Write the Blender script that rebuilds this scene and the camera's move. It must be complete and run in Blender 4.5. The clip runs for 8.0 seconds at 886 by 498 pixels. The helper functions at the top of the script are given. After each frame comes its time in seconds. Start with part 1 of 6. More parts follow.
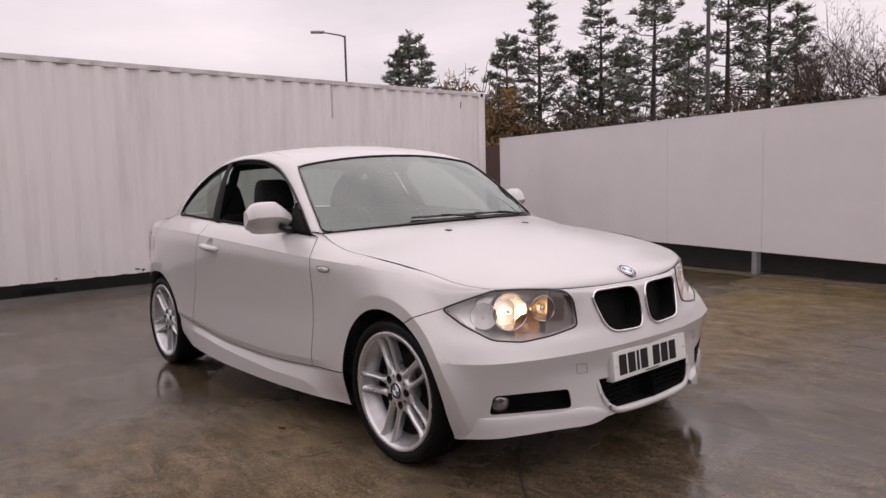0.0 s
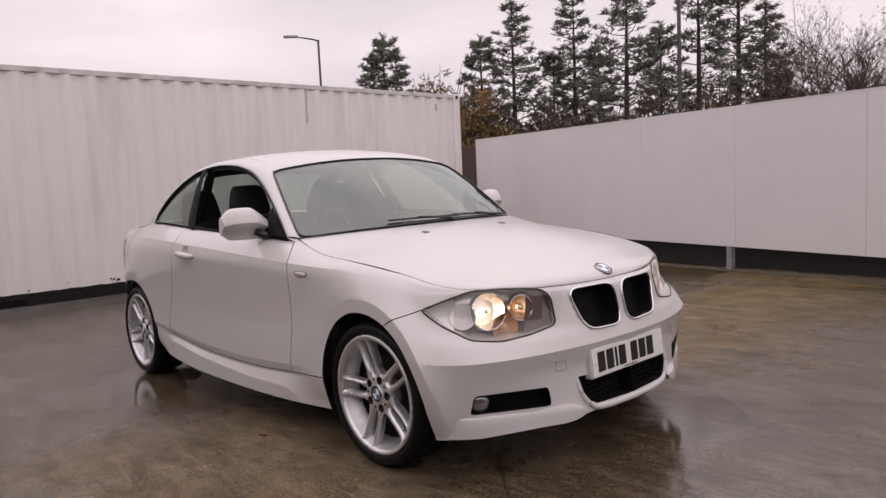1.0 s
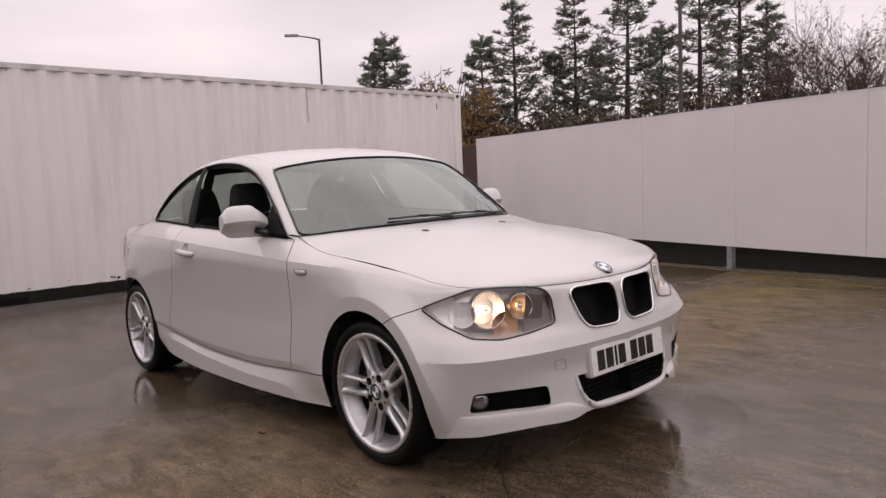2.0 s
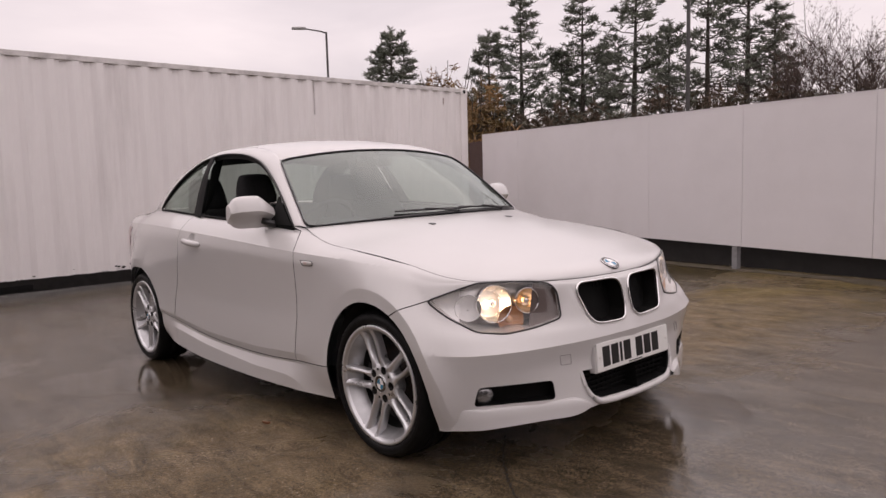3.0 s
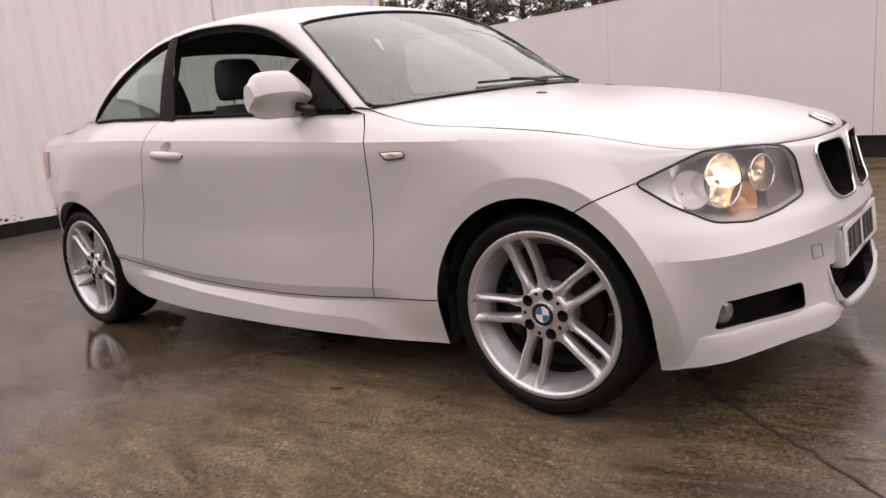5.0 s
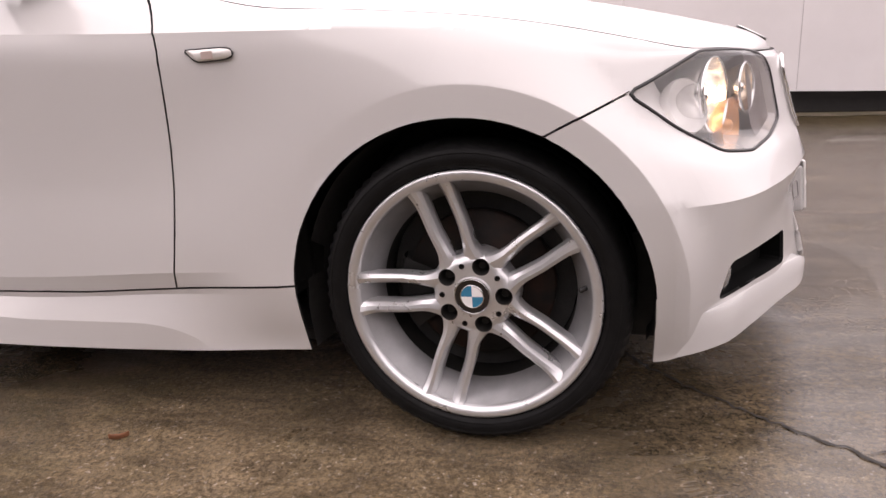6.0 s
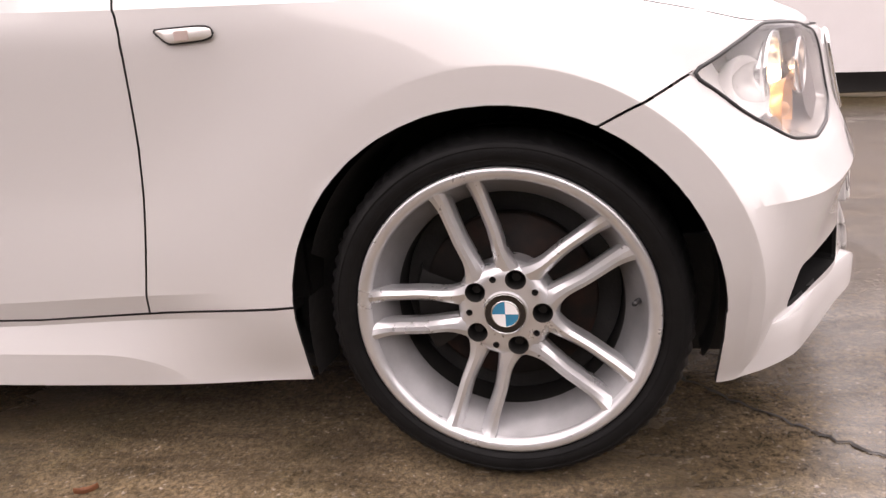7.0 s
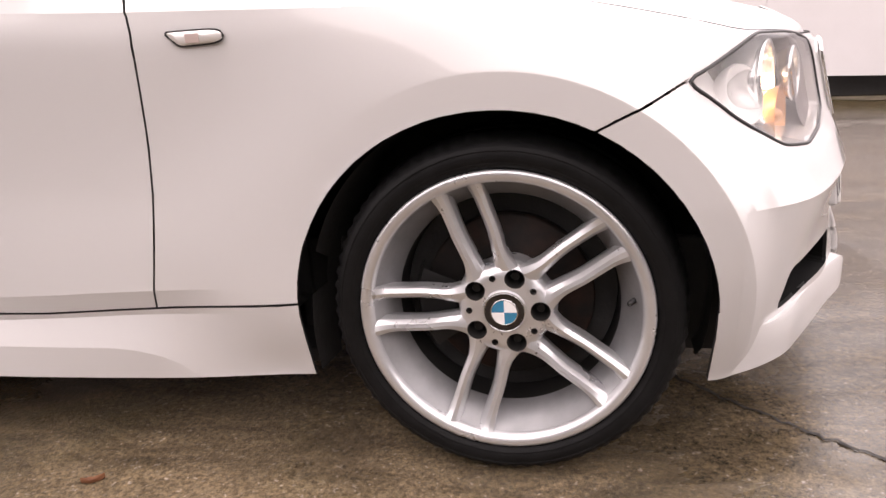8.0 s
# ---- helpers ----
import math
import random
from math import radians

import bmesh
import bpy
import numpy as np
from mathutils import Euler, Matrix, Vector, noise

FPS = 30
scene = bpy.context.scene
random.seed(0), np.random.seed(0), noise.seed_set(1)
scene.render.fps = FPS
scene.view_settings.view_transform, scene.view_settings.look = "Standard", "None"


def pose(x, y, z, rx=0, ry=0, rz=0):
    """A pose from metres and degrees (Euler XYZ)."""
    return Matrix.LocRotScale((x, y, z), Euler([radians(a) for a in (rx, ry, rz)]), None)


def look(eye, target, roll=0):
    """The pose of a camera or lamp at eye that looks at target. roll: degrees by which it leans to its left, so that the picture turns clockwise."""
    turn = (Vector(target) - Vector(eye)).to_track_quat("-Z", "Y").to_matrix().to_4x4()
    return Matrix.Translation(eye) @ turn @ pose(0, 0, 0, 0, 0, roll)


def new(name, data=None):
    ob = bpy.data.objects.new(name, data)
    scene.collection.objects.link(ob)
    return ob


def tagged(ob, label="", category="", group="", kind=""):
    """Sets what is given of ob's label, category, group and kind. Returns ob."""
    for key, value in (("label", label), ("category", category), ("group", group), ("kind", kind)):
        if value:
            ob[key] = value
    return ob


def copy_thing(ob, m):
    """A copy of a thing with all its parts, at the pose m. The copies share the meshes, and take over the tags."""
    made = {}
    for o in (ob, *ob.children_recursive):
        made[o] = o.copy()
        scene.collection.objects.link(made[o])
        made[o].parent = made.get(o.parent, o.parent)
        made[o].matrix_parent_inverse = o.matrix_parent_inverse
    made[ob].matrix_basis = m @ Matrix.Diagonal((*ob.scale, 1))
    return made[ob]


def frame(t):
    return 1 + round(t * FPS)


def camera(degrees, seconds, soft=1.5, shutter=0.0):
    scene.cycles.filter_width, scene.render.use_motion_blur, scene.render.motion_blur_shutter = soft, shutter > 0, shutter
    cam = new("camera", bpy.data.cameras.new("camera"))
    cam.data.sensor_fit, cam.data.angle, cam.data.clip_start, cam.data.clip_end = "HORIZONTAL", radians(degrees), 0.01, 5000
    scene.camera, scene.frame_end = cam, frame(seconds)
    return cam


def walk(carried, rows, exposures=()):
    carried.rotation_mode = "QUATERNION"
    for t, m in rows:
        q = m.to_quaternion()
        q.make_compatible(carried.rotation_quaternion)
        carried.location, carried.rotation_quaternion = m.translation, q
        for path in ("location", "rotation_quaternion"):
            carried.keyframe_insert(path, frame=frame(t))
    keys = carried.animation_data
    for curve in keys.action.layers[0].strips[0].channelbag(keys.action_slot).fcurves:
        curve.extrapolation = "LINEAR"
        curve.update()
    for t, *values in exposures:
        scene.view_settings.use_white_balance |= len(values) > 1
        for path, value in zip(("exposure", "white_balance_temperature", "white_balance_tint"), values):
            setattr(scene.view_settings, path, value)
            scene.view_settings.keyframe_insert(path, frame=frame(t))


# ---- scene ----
# The yard falls gently towards the container; the car's own frame is tilted with it.
YARD = pose(0, 0, 0, 0.4, -1.5, 0)
cam = camera(63.0, 8.0)
PATH = [
    (0, (2.367, -2.484, 1.127), (0.832, -1.214, 0.958), -2.8),
    (0.5, (2.37, -2.481, 1.128), (0.862, -1.178, 0.962), -2.7),
    (1, (2.374, -2.482, 1.124), (0.877, -1.167, 0.958), -4.0),
    (1.5, (2.375, -2.48, 1.123), (0.879, -1.163, 0.957), -4.0),
    (3, (2.365, -2.491, 1.11), (0.861, -1.185, 0.931), -2.9),
    (3.5, (2.296, -2.533, 1.101), (0.795, -1.225, 0.91), -2.6),
    (4, (1.995, -2.569, 1.027), (0.494, -1.267, 0.804), -4.9),
    (4.2, (1.817, -2.576, 1.031), (0.326, -1.265, 0.788), -6.6),
    (5.3, (0.808, -2.375, 0.876), (-0.296, -0.77, 0.424), -5.8),
    (5.5, (0.657, -2.278, 0.853), (-0.317, -0.595, 0.385), -5.2),
    (6, (0.347, -2.062, 0.779), (-0.234, -0.229, 0.231), -4.2),
    (6.5, (0.215, -1.922, 0.757), (-0.246, -0.062, 0.185), -5.2),
    (7, (0.175, -1.898, 0.766), (-0.284, -0.041, 0.182), -4.9),
    (7.5, (0.173, -1.918, 0.776), (-0.275, -0.064, 0.175), -4.5),
    (8, (0.175, -1.93, 0.78), (-0.275, -0.073, 0.188), -4.2),
]
EXPOSURES = [(0.0, -0.1, 6850, 26), (3.5, -0.1, 7000, 25.5), (4.2, 0.02, 7000, 25), (5.5, 0.55, 7050, 24), (6.0, 0.76, 7000, 25), (6.5, 1.00, 7050, 25), (7.0, 1.14, 7100, 24), (8.0, 1.18, 7100, 24)]
walk(cam, [(t, YARD @ look(eye, target, roll)) for t, eye, target, roll in PATH], EXPOSURES)

# ---- world and light: a bright overcast sky ----
world = bpy.data.worlds.new("overcast")
scene.world = world
world.use_nodes = True
wn, wl = world.node_tree.nodes, world.node_tree.links
wn.clear()
w_out, w_bg = wn.new("ShaderNodeOutputWorld"), wn.new("ShaderNodeBackground")
w_sky = wn.new("ShaderNodeTexSky")
w_sky.sky_type, w_sky.sun_disc = "NISHITA", False
w_sky.sun_elevation, w_sky.sun_rotation = radians(32), radians(150)
w_co, w_map = wn.new("ShaderNodeTexCoord"), wn.new("ShaderNodeMapping")
w_map.inputs["Scale"].default_value = (1.0, 1.0, 3.2)
w_noise = wn.new("ShaderNodeTexNoise")
w_noise.inputs["Scale"].default_value, w_noise.inputs["Detail"].default_value = 2.2, 6.0
w_noise.inputs["Roughness"].default_value, w_noise.inputs["Distortion"].default_value = 0.5, 0.3
w_ramp = wn.new("ShaderNodeValToRGB")
w_ramp.color_ramp.elements[0].position, w_ramp.color_ramp.elements[0].color = 0.30, (0.74, 0.74, 0.76, 1)
w_ramp.color_ramp.elements[1].position, w_ramp.color_ramp.elements[1].color = 0.66, (1.0, 0.985, 0.985, 1)
w_scale = wn.new("ShaderNodeVectorMath")
w_scale.operation = "SCALE"
w_scale.inputs["Scale"].default_value = 0.10
w_mix = wn.new("ShaderNodeMix")
w_mix.data_type = "RGBA"
w_mix.inputs["Factor"].default_value = 0.92
wl.new(w_co.outputs["Generated"], w_map.inputs["Vector"])
wl.new(w_map.outputs["Vector"], w_noise.inputs["Vector"])
wl.new(w_noise.outputs["Fac"], w_ramp.inputs["Fac"])
wl.new(w_sky.outputs["Color"], w_scale.inputs[0])
wl.new(w_scale.outputs["Vector"], w_mix.inputs["A"])
wl.new(w_ramp.outputs["Color"], w_mix.inputs["B"])
# an overcast sky is brighter overhead than at the horizon
w_sep, w_up, w_lift = wn.new("ShaderNodeSeparateXYZ"), wn.new("ShaderNodeMapRange"), wn.new("ShaderNodeVectorMath")
w_up.inputs["From Min"].default_value, w_up.inputs["From Max"].default_value = 0.0, 1.0
w_up.inputs["To Min"].default_value, w_up.inputs["To Max"].default_value = 1.16, 2.0
w_lift.operation = "SCALE"
wl.new(w_co.outputs["Generated"], w_sep.inputs["Vector"])
wl.new(w_sep.outputs["Z"], w_up.inputs["Value"])
wl.new(w_mix.outputs["Result"], w_lift.inputs[0])
wl.new(w_up.outputs["Result"], w_lift.inputs["Scale"])
wl.new(w_lift.outputs["Vector"], w_bg.inputs["Color"])
w_bg.inputs["Strength"].default_value = 0.78
wl.new(w_bg.outputs["Background"], w_out.inputs["Surface"])

sun = new("sun", bpy.data.lights.new("sun", "SUN"))
sun.data.energy, sun.data.angle, sun.data.color = 0.7, radians(150), (1.0, 0.97, 0.94)
sun.matrix_world = look((3, -3, 12), (0, 0, 0))


# ---- materials ----
def material(name, colour, rough=0.5, metal=0.0, vary=0.0, vary_scale=8.0, bump=0.0, bump_scale=60.0, coat=0.0, spec=0.5,
             second=None, second_scale=2.0, second_range=(0.45, 0.65), rough_vary=0.0, stretch=(1, 1, 1)):
    """A procedural surface: a base colour, fine variation, a second colour in patches, and fine relief."""
    m = bpy.data.materials.new(name)
    m.use_nodes = True
    n, l = m.node_tree.nodes, m.node_tree.links
    b = n["Principled BSDF"]
    b.inputs["Base Color"].default_value = (*colour, 1)
    b.inputs["Roughness"].default_value, b.inputs["Metallic"].default_value = rough, metal
    b.inputs["Coat Weight"].default_value, b.inputs["Coat Roughness"].default_value = coat, 0.04
    b.inputs["Specular IOR Level"].default_value = spec
    co, mp = n.new("ShaderNodeTexCoord"), n.new("ShaderNodeMapping")
    mp.inputs["Scale"].default_value = stretch
    l.new(co.outputs["Object"], mp.inputs["Vector"])

    def tex(scale, detail=6.0, rough_=0.6):
        t = n.new("ShaderNodeTexNoise")
        t.inputs["Scale"].default_value, t.inputs["Detail"].default_value, t.inputs["Roughness"].default_value = scale, detail, rough_
        l.new(mp.outputs["Vector"], t.inputs["Vector"])
        return t.outputs["Fac"]

    base = None
    if second:
        r = n.new("ShaderNodeMapRange")
        r.inputs["From Min"].default_value, r.inputs["From Max"].default_value = second_range
        l.new(tex(second_scale, 8.0, 0.65), r.inputs["Value"])
        x = n.new("ShaderNodeMix")
        x.data_type = "RGBA"
        x.inputs["A"].default_value, x.inputs["B"].default_value = (*colour, 1), (*second, 1)
        l.new(r.outputs["Result"], x.inputs["Factor"])
        base = x.outputs["Result"]
    if vary:
        r = n.new("ShaderNodeMapRange")
        r.inputs["From Min"].default_value, r.inputs["From Max"].default_value = 0.3, 0.7
        r.inputs["To Min"].default_value, r.inputs["To Max"].default_value = 1 - vary, 1 + vary
        l.new(tex(vary_scale), r.inputs["Value"])
        s = n.new("ShaderNodeVectorMath")
        s.operation = "SCALE"
        if base:
            l.new(base, s.inputs[0])
        else:
            s.inputs[0].default_value = colour
        l.new(r.outputs["Result"], s.inputs["Scale"])
        base = s.outputs["Vector"]
    if base:
        l.new(base, b.inputs["Base Color"])
    if rough_vary:
        r = n.new("ShaderNodeMapRange")
        r.inputs["From Min"].default_value, r.inputs["From Max"].default_value = 0.3, 0.7
        r.inputs["To Min"].default_value, r.inputs["To Max"].default_value = max(0.02, rough - rough_vary), min(1, rough + rough_vary)
        l.new(tex(vary_scale * 0.6), r.inputs["Value"])
        l.new(r.outputs["Result"], b.inputs["Roughness"])
    if bump:
        k = n.new("ShaderNodeBump")
        k.inputs["Strength"].default_value, k.inputs["Distance"].default_value = bump, 0.01
        l.new(tex(bump_scale, 4.0), k.inputs["Height"])
        l.new(k.outputs["Normal"], b.inputs["Normal"])
    return m


def glass_material(name, tint, rough=0.0, see=0.85, haze=0.0, sheen=(1, 1, 1)):
    """Thin clear glass: see-through with a mirror-like gloss that rises at grazing angles."""
    m = bpy.data.materials.new(name)
    m.use_nodes = True
    n, l = m.node_tree.nodes, m.node_tree.links
    n.clear()
    out, mix = n.new("ShaderNodeOutputMaterial"), n.new("ShaderNodeMixShader")
    clear, gloss, face = n.new("ShaderNodeBsdfTransparent"), n.new("ShaderNodeBsdfGlossy"), n.new("ShaderNodeLayerWeight")
    clear.inputs["Color"].default_value = (*[c * see for c in tint], 1)
    gloss.inputs["Roughness"].default_value, gloss.inputs["Color"].default_value = rough, (*sheen, 1)
    face.inputs["Blend"].default_value = 0.5
    steep, film = n.new("ShaderNodeMath"), n.new("ShaderNodeMath")
    steep.operation, steep.inputs[1].default_value = "POWER", 4.0
    film.operation, film.inputs[1].default_value, film.inputs[2].default_value = "MULTIPLY_ADD", 0.9, 0.05 + haze
    l.new(face.outputs["Facing"], steep.inputs[0])
    l.new(steep.outputs[0], film.inputs[0])
    l.new(film.outputs[0], mix.inputs["Fac"])
    l.new(clear.outputs["BSDF"], mix.inputs[1])
    l.new(gloss.outputs["BSDF"], mix.inputs[2])
    l.new(mix.outputs["Shader"], out.inputs["Surface"])
    return m


def glow_material(name, colour, strength):
    m = material(name, colour, 0.3)
    b = m.node_tree.nodes["Principled BSDF"]
    b.inputs["Emission Color"].default_value, b.inputs["Emission Strength"].default_value = (*colour, 1), strength
    return m


PAINT = material("white_car_paint", (0.565, 0.556, 0.55), 0.30, vary=0.012, vary_scale=2.0, coat=1.0)
PAINT_WET = material("rain_wet_white_paint", (0.565, 0.556, 0.55), 0.34, vary=0.02, vary_scale=3.0, coat=1.0, rough_vary=0.06, bump=0.05, bump_scale=220)
PAINT_WET.node_tree.nodes["Principled BSDF"].inputs["Coat Roughness"].default_value = 0.22
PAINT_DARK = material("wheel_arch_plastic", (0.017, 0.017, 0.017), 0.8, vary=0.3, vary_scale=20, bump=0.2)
BLACK = material("black_trim", (0.012, 0.012, 0.013), 0.35, vary=0.2, vary_scale=30)
BLACK_GLOSS = material("black_gloss", (0.008, 0.008, 0.009), 0.08, coat=0.5)
RUBBER = material("tyre_rubber", (0.0085, 0.0085, 0.0088), 0.42, vary=0.25, vary_scale=25, bump=0.15, bump_scale=300, rough_vary=0.10, spec=0.10)
ALLOY = material("silver_alloy", (0.63, 0.635, 0.648), 0.30, 0.70, vary=0.05, vary_scale=20, coat=0.3, rough_vary=0.05)
# A darker tone of the alloy, for the rim's inner slope.
ALLOY_DARK = material("darker_inner_alloy", (0.43, 0.432, 0.440), 0.36, 0.72, vary=0.15, vary_scale=15, rough_vary=0.1)
# Disc and iron hold the shade behind the spokes in their near-black colour.
DISC = material("shade_dark_disc_steel", (0.012, 0.0105, 0.0098), 0.55, 0.0, spec=0.15, vary=0.3, vary_scale=14, second=(0.028, 0.014, 0.010), second_scale=7)
IRON = material("shade_dark_iron", (0.012, 0.0115, 0.011), 0.6, 0.3, vary=0.3, vary_scale=30)
CHROME = material("chrome", (0.80, 0.80, 0.80), 0.08, 1.0, vary=0.03, vary_scale=30)
REFLECTOR = material("lamp_reflector", (0.80, 0.79, 0.78), 0.16, 1.0, vary=0.04, vary_scale=20)
FOG_GLASS = material("fog_lamp_glass", (0.25, 0.25, 0.255), 0.12, 0.7, vary=0.1, vary_scale=40, coat=1.0)
SMOKED = material("smoked_bezel", (0.105, 0.078, 0.070), 0.30, 0.3, vary=0.08)
LAMP_BACK = material("bright_lamp_back", (0.84, 0.81, 0.785), 0.20, 0.62, vary=0.1, vary_scale=20)
# Near-black stands in for the shade in the wheel's barrel and holes.
WHEEL_SHADE = material("wheel_recess_shade", (0.022, 0.021, 0.020), 0.5, 0.3, vary=0.2, vary_scale=14)
LAMP_HOUSING = material("lamp_housing", (0.90, 0.89, 0.88), 0.25, 0.1, vary=0.05, vary_scale=25)
LAMP_GREY = material("lamp_bezel", (0.20, 0.19, 0.19), 0.35, 0.4, vary=0.05)
AMBER = material("amber_plastic", (0.66, 0.36, 0.18), 0.30, 0.3, vary=0.05)
# The lit bulb's warm light is tinted into this reflector's colour.
GOLD_BOWL = material("bulb_tinted_reflector", (0.86, 0.74, 0.60), 0.22, 0.9, vary=0.04, vary_scale=20)
DULL_BULB = material("dull_bulb", (0.45, 0.36, 0.33), 0.4, vary=0.05)
BULB = glow_material("lit_bulb", (1.0, 0.78, 0.48), 19.0)
SIDE_BULB = glow_material("lit_side_bulb", (1.0, 0.55, 0.22), 7.0)
LENS = glass_material("lamp_lens", (0.97, 0.97, 0.97), 0.02, 0.95)
WINDSCREEN = glass_material("windscreen_glass", (0.68, 0.78, 0.73), 0.04, 0.66, 0.12, (0.84, 0.92, 0.88))
TRIM_BLACK = material("matt_black_trim", (0.006, 0.006, 0.006), 0.6, vary=0.2, vary_scale=30, spec=0.10)
SIDE_GLASS = glass_material("side_window_glass", (0.74, 0.88, 0.81), 0.0, 0.56, 0.08, (0.86, 0.97, 0.91))
CLOTH = material("black_cloth", (0.013, 0.013, 0.014), 0.9, vary=0.3, vary_scale=60, bump=0.3, bump_scale=400)
DASH = material("dashboard_plastic", (0.02, 0.02, 0.021), 0.65, vary=0.15, vary_scale=40, bump=0.1, bump_scale=300)
LINING = material("dark_roof_lining", (0.035, 0.034, 0.033), 0.95, vary=0.1)
PLATE = material("number_plate_white", (0.78, 0.78, 0.76), 0.35, vary=0.02, coat=0.4)
PLATE_INK = material("number_plate_black", (0.01, 0.01, 0.01), 0.4, vary=0.05)
BADGE_BLUE = material("badge_blue", (0.02, 0.19, 0.33), 0.25, vary=0.03, coat=0.6)
BADGE_WHITE = material("badge_white", (0.80, 0.80, 0.80), 0.25, vary=0.02, coat=0.6)
MIRROR_GLASS = material("mirror_glass", (0.85, 0.87, 0.87), 0.02, 1.0)
CLEAR_PLASTIC = material("clear_lamp_plastic", (0.74, 0.72, 0.70), 0.18, 0.25, coat=0.6, vary=0.05)
TAIL_RED = material("tail_lamp_red", (0.32, 0.02, 0.02), 0.15, coat=0.8, vary=0.05)
SCREW = material("plate_screw", (0.70, 0.69, 0.66), 0.4, vary=0.05)


def concrete_material():
    """Old wet concrete: mottled grey-brown, fine aggregate, damp film with smooth shallow puddles."""
    m = bpy.data.materials.new("wet_concrete")
    m.use_nodes = True
    n, l = m.node_tree.nodes, m.node_tree.links
    b = n["Principled BSDF"]
    co = n.new("ShaderNodeTexCoord")

    def tex(scale, detail, rough_, dist=0.0):
        t = n.new("ShaderNodeTexNoise")
        for key, v in (("Scale", scale), ("Detail", detail), ("Roughness", rough_), ("Distortion", dist)):
            t.inputs[key].default_value = v
        l.new(co.outputs["Object"], t.inputs["Vector"])
        return t.outputs["Fac"]

    def ranged(fac, a, c, lo, hi):
        r = n.new("ShaderNodeMapRange")
        for key, v in (("From Min", a), ("From Max", c), ("To Min", lo), ("To Max", hi)):
            r.inputs[key].default_value = v
        l.new(fac, r.inputs["Value"])
        return r.outputs["Result"]

    def mixed(fac, a, c):
        x = n.new("ShaderNodeMix")
        x.data_type = "RGBA"
        for key, v in (("Factor", fac), ("A", a), ("B", c)):
            if isinstance(v, tuple):
                x.inputs[key].default_value = (*v, 1)
            else:
                l.new(v, x.inputs[key])
        return x.outputs["Result"]

    puddle = ranged(tex(0.55, 6.0, 0.6, 0.6), 0.38, 0.60, 1.0, 0.0)
    stain = ranged(tex(1.3, 9.0, 0.68, 0.8), 0.36, 0.66, 0.0, 1.0)
    grain = ranged(tex(190.0, 3.0, 0.7), 0.40, 0.60, 0.0, 0.85)
    grit = ranged(tex(70.0, 4.0, 0.75), 0.42, 0.62, 0.0, 0.65)
    fleck = ranged(tex(95.0, 2.0, 0.5), 0.64, 0.70, 0.0, 0.6)
    damp = ranged(tex(4.5, 8.0, 0.7, 0.5), 0.40, 0.60, 0.80, 0.0)
    base = mixed(stain, (0.130, 0.090, 0.048), (0.250, 0.192, 0.122))
    base = mixed(damp, base, (0.080, 0.058, 0.029))
    base = mixed(grain, base, (0.085, 0.065, 0.040))
    base = mixed(grit, base, (0.10, 0.078, 0.052))
    base = mixed(fleck, base, (0.33, 0.285, 0.245))
    # green-brown silt that has settled towards the hoarding
    way = n.new("ShaderNodeVectorMath")
    way.operation = "DOT_PRODUCT"
    way.inputs[1].default_value = (0.22, 0.975, 0)
    l.new(co.outputs["Object"], way.inputs[0])
    silt = n.new("ShaderNodeMath")
    silt.operation = "MULTIPLY"
    l.new(ranged(way.outputs["Value"], 2.2, 4.4, 0.0, 1.0), silt.inputs[0])
    l.new(ranged(tex(1.6, 8.0, 0.65, 0.6), 0.34, 0.62, 0.0, 0.95), silt.inputs[1])
    base = mixed(silt.outputs[0], base, (0.115, 0.088, 0.032))
    moss = ranged(tex(3.0, 8.0, 0.7, 0.4), 0.55, 0.75, 0.0, 0.35)
    base = mixed(moss, base, (0.095, 0.080, 0.034))
    base = mixed(ranged(puddle, 0.0, 1.0, 0.0, 0.5), base, (0.07, 0.054, 0.038))
    # soaked ground in front of the car, lighter and rougher ground along its side
    sep = n.new("ShaderNodeSeparateXYZ")
    l.new(co.outputs["Object"], sep.inputs["Vector"])
    edge = n.new("ShaderNodeMath")
    edge.operation = "MULTIPLY_ADD"
    l.new(ranged(tex(1.1, 7.0, 0.65, 0.7), 0.3, 0.7, -0.5, 0.5), edge.inputs[0])
    edge.inputs[1].default_value = 1.0
    l.new(sep.outputs["X"], edge.inputs[2])
    soaked = ranged(edge.outputs[0], 0.02, 0.62, 0.0, 1.0)
    clot = n.new("ShaderNodeVectorMath")
    clot.operation = "SCALE"
    l.new(base, clot.inputs[0])
    l.new(ranged(tex(90.0, 6.0, 0.85, 0.3), 0.40, 0.62, 0.46, 1.58), clot.inputs["Scale"])
    base = clot.outputs["Vector"]
    # broom-drawn smears of silt and tyre grime
    drag = n.new("ShaderNodeMapping")
    drag.inputs["Rotation"].default_value = (0, 0, -0.5)
    drag.inputs["Scale"].default_value = (0.8, 2.4, 1.0)
    l.new(co.outputs["Object"], drag.inputs["Vector"])
    grime = n.new("ShaderNodeTexNoise")
    for key, v in (("Scale", 3.4), ("Detail", 9.0), ("Roughness", 0.72), ("Distortion", 1.1)):
        grime.inputs[key].default_value = v
    l.new(drag.outputs["Vector"], grime.inputs["Vector"])
    smear = n.new("ShaderNodeVectorMath")
    smear.operation = "SCALE"
    l.new(base, smear.inputs[0])
    l.new(ranged(grime.outputs["Fac"], 0.36, 0.66, 0.60, 1.48), smear.inputs["Scale"])
    base = smear.outputs["Vector"]
    side_tone = n.new("ShaderNodeVectorMath")
    side_tone.operation = "SCALE"
    l.new(base, side_tone.inputs[0])
    beside = n.new("ShaderNodeMath")
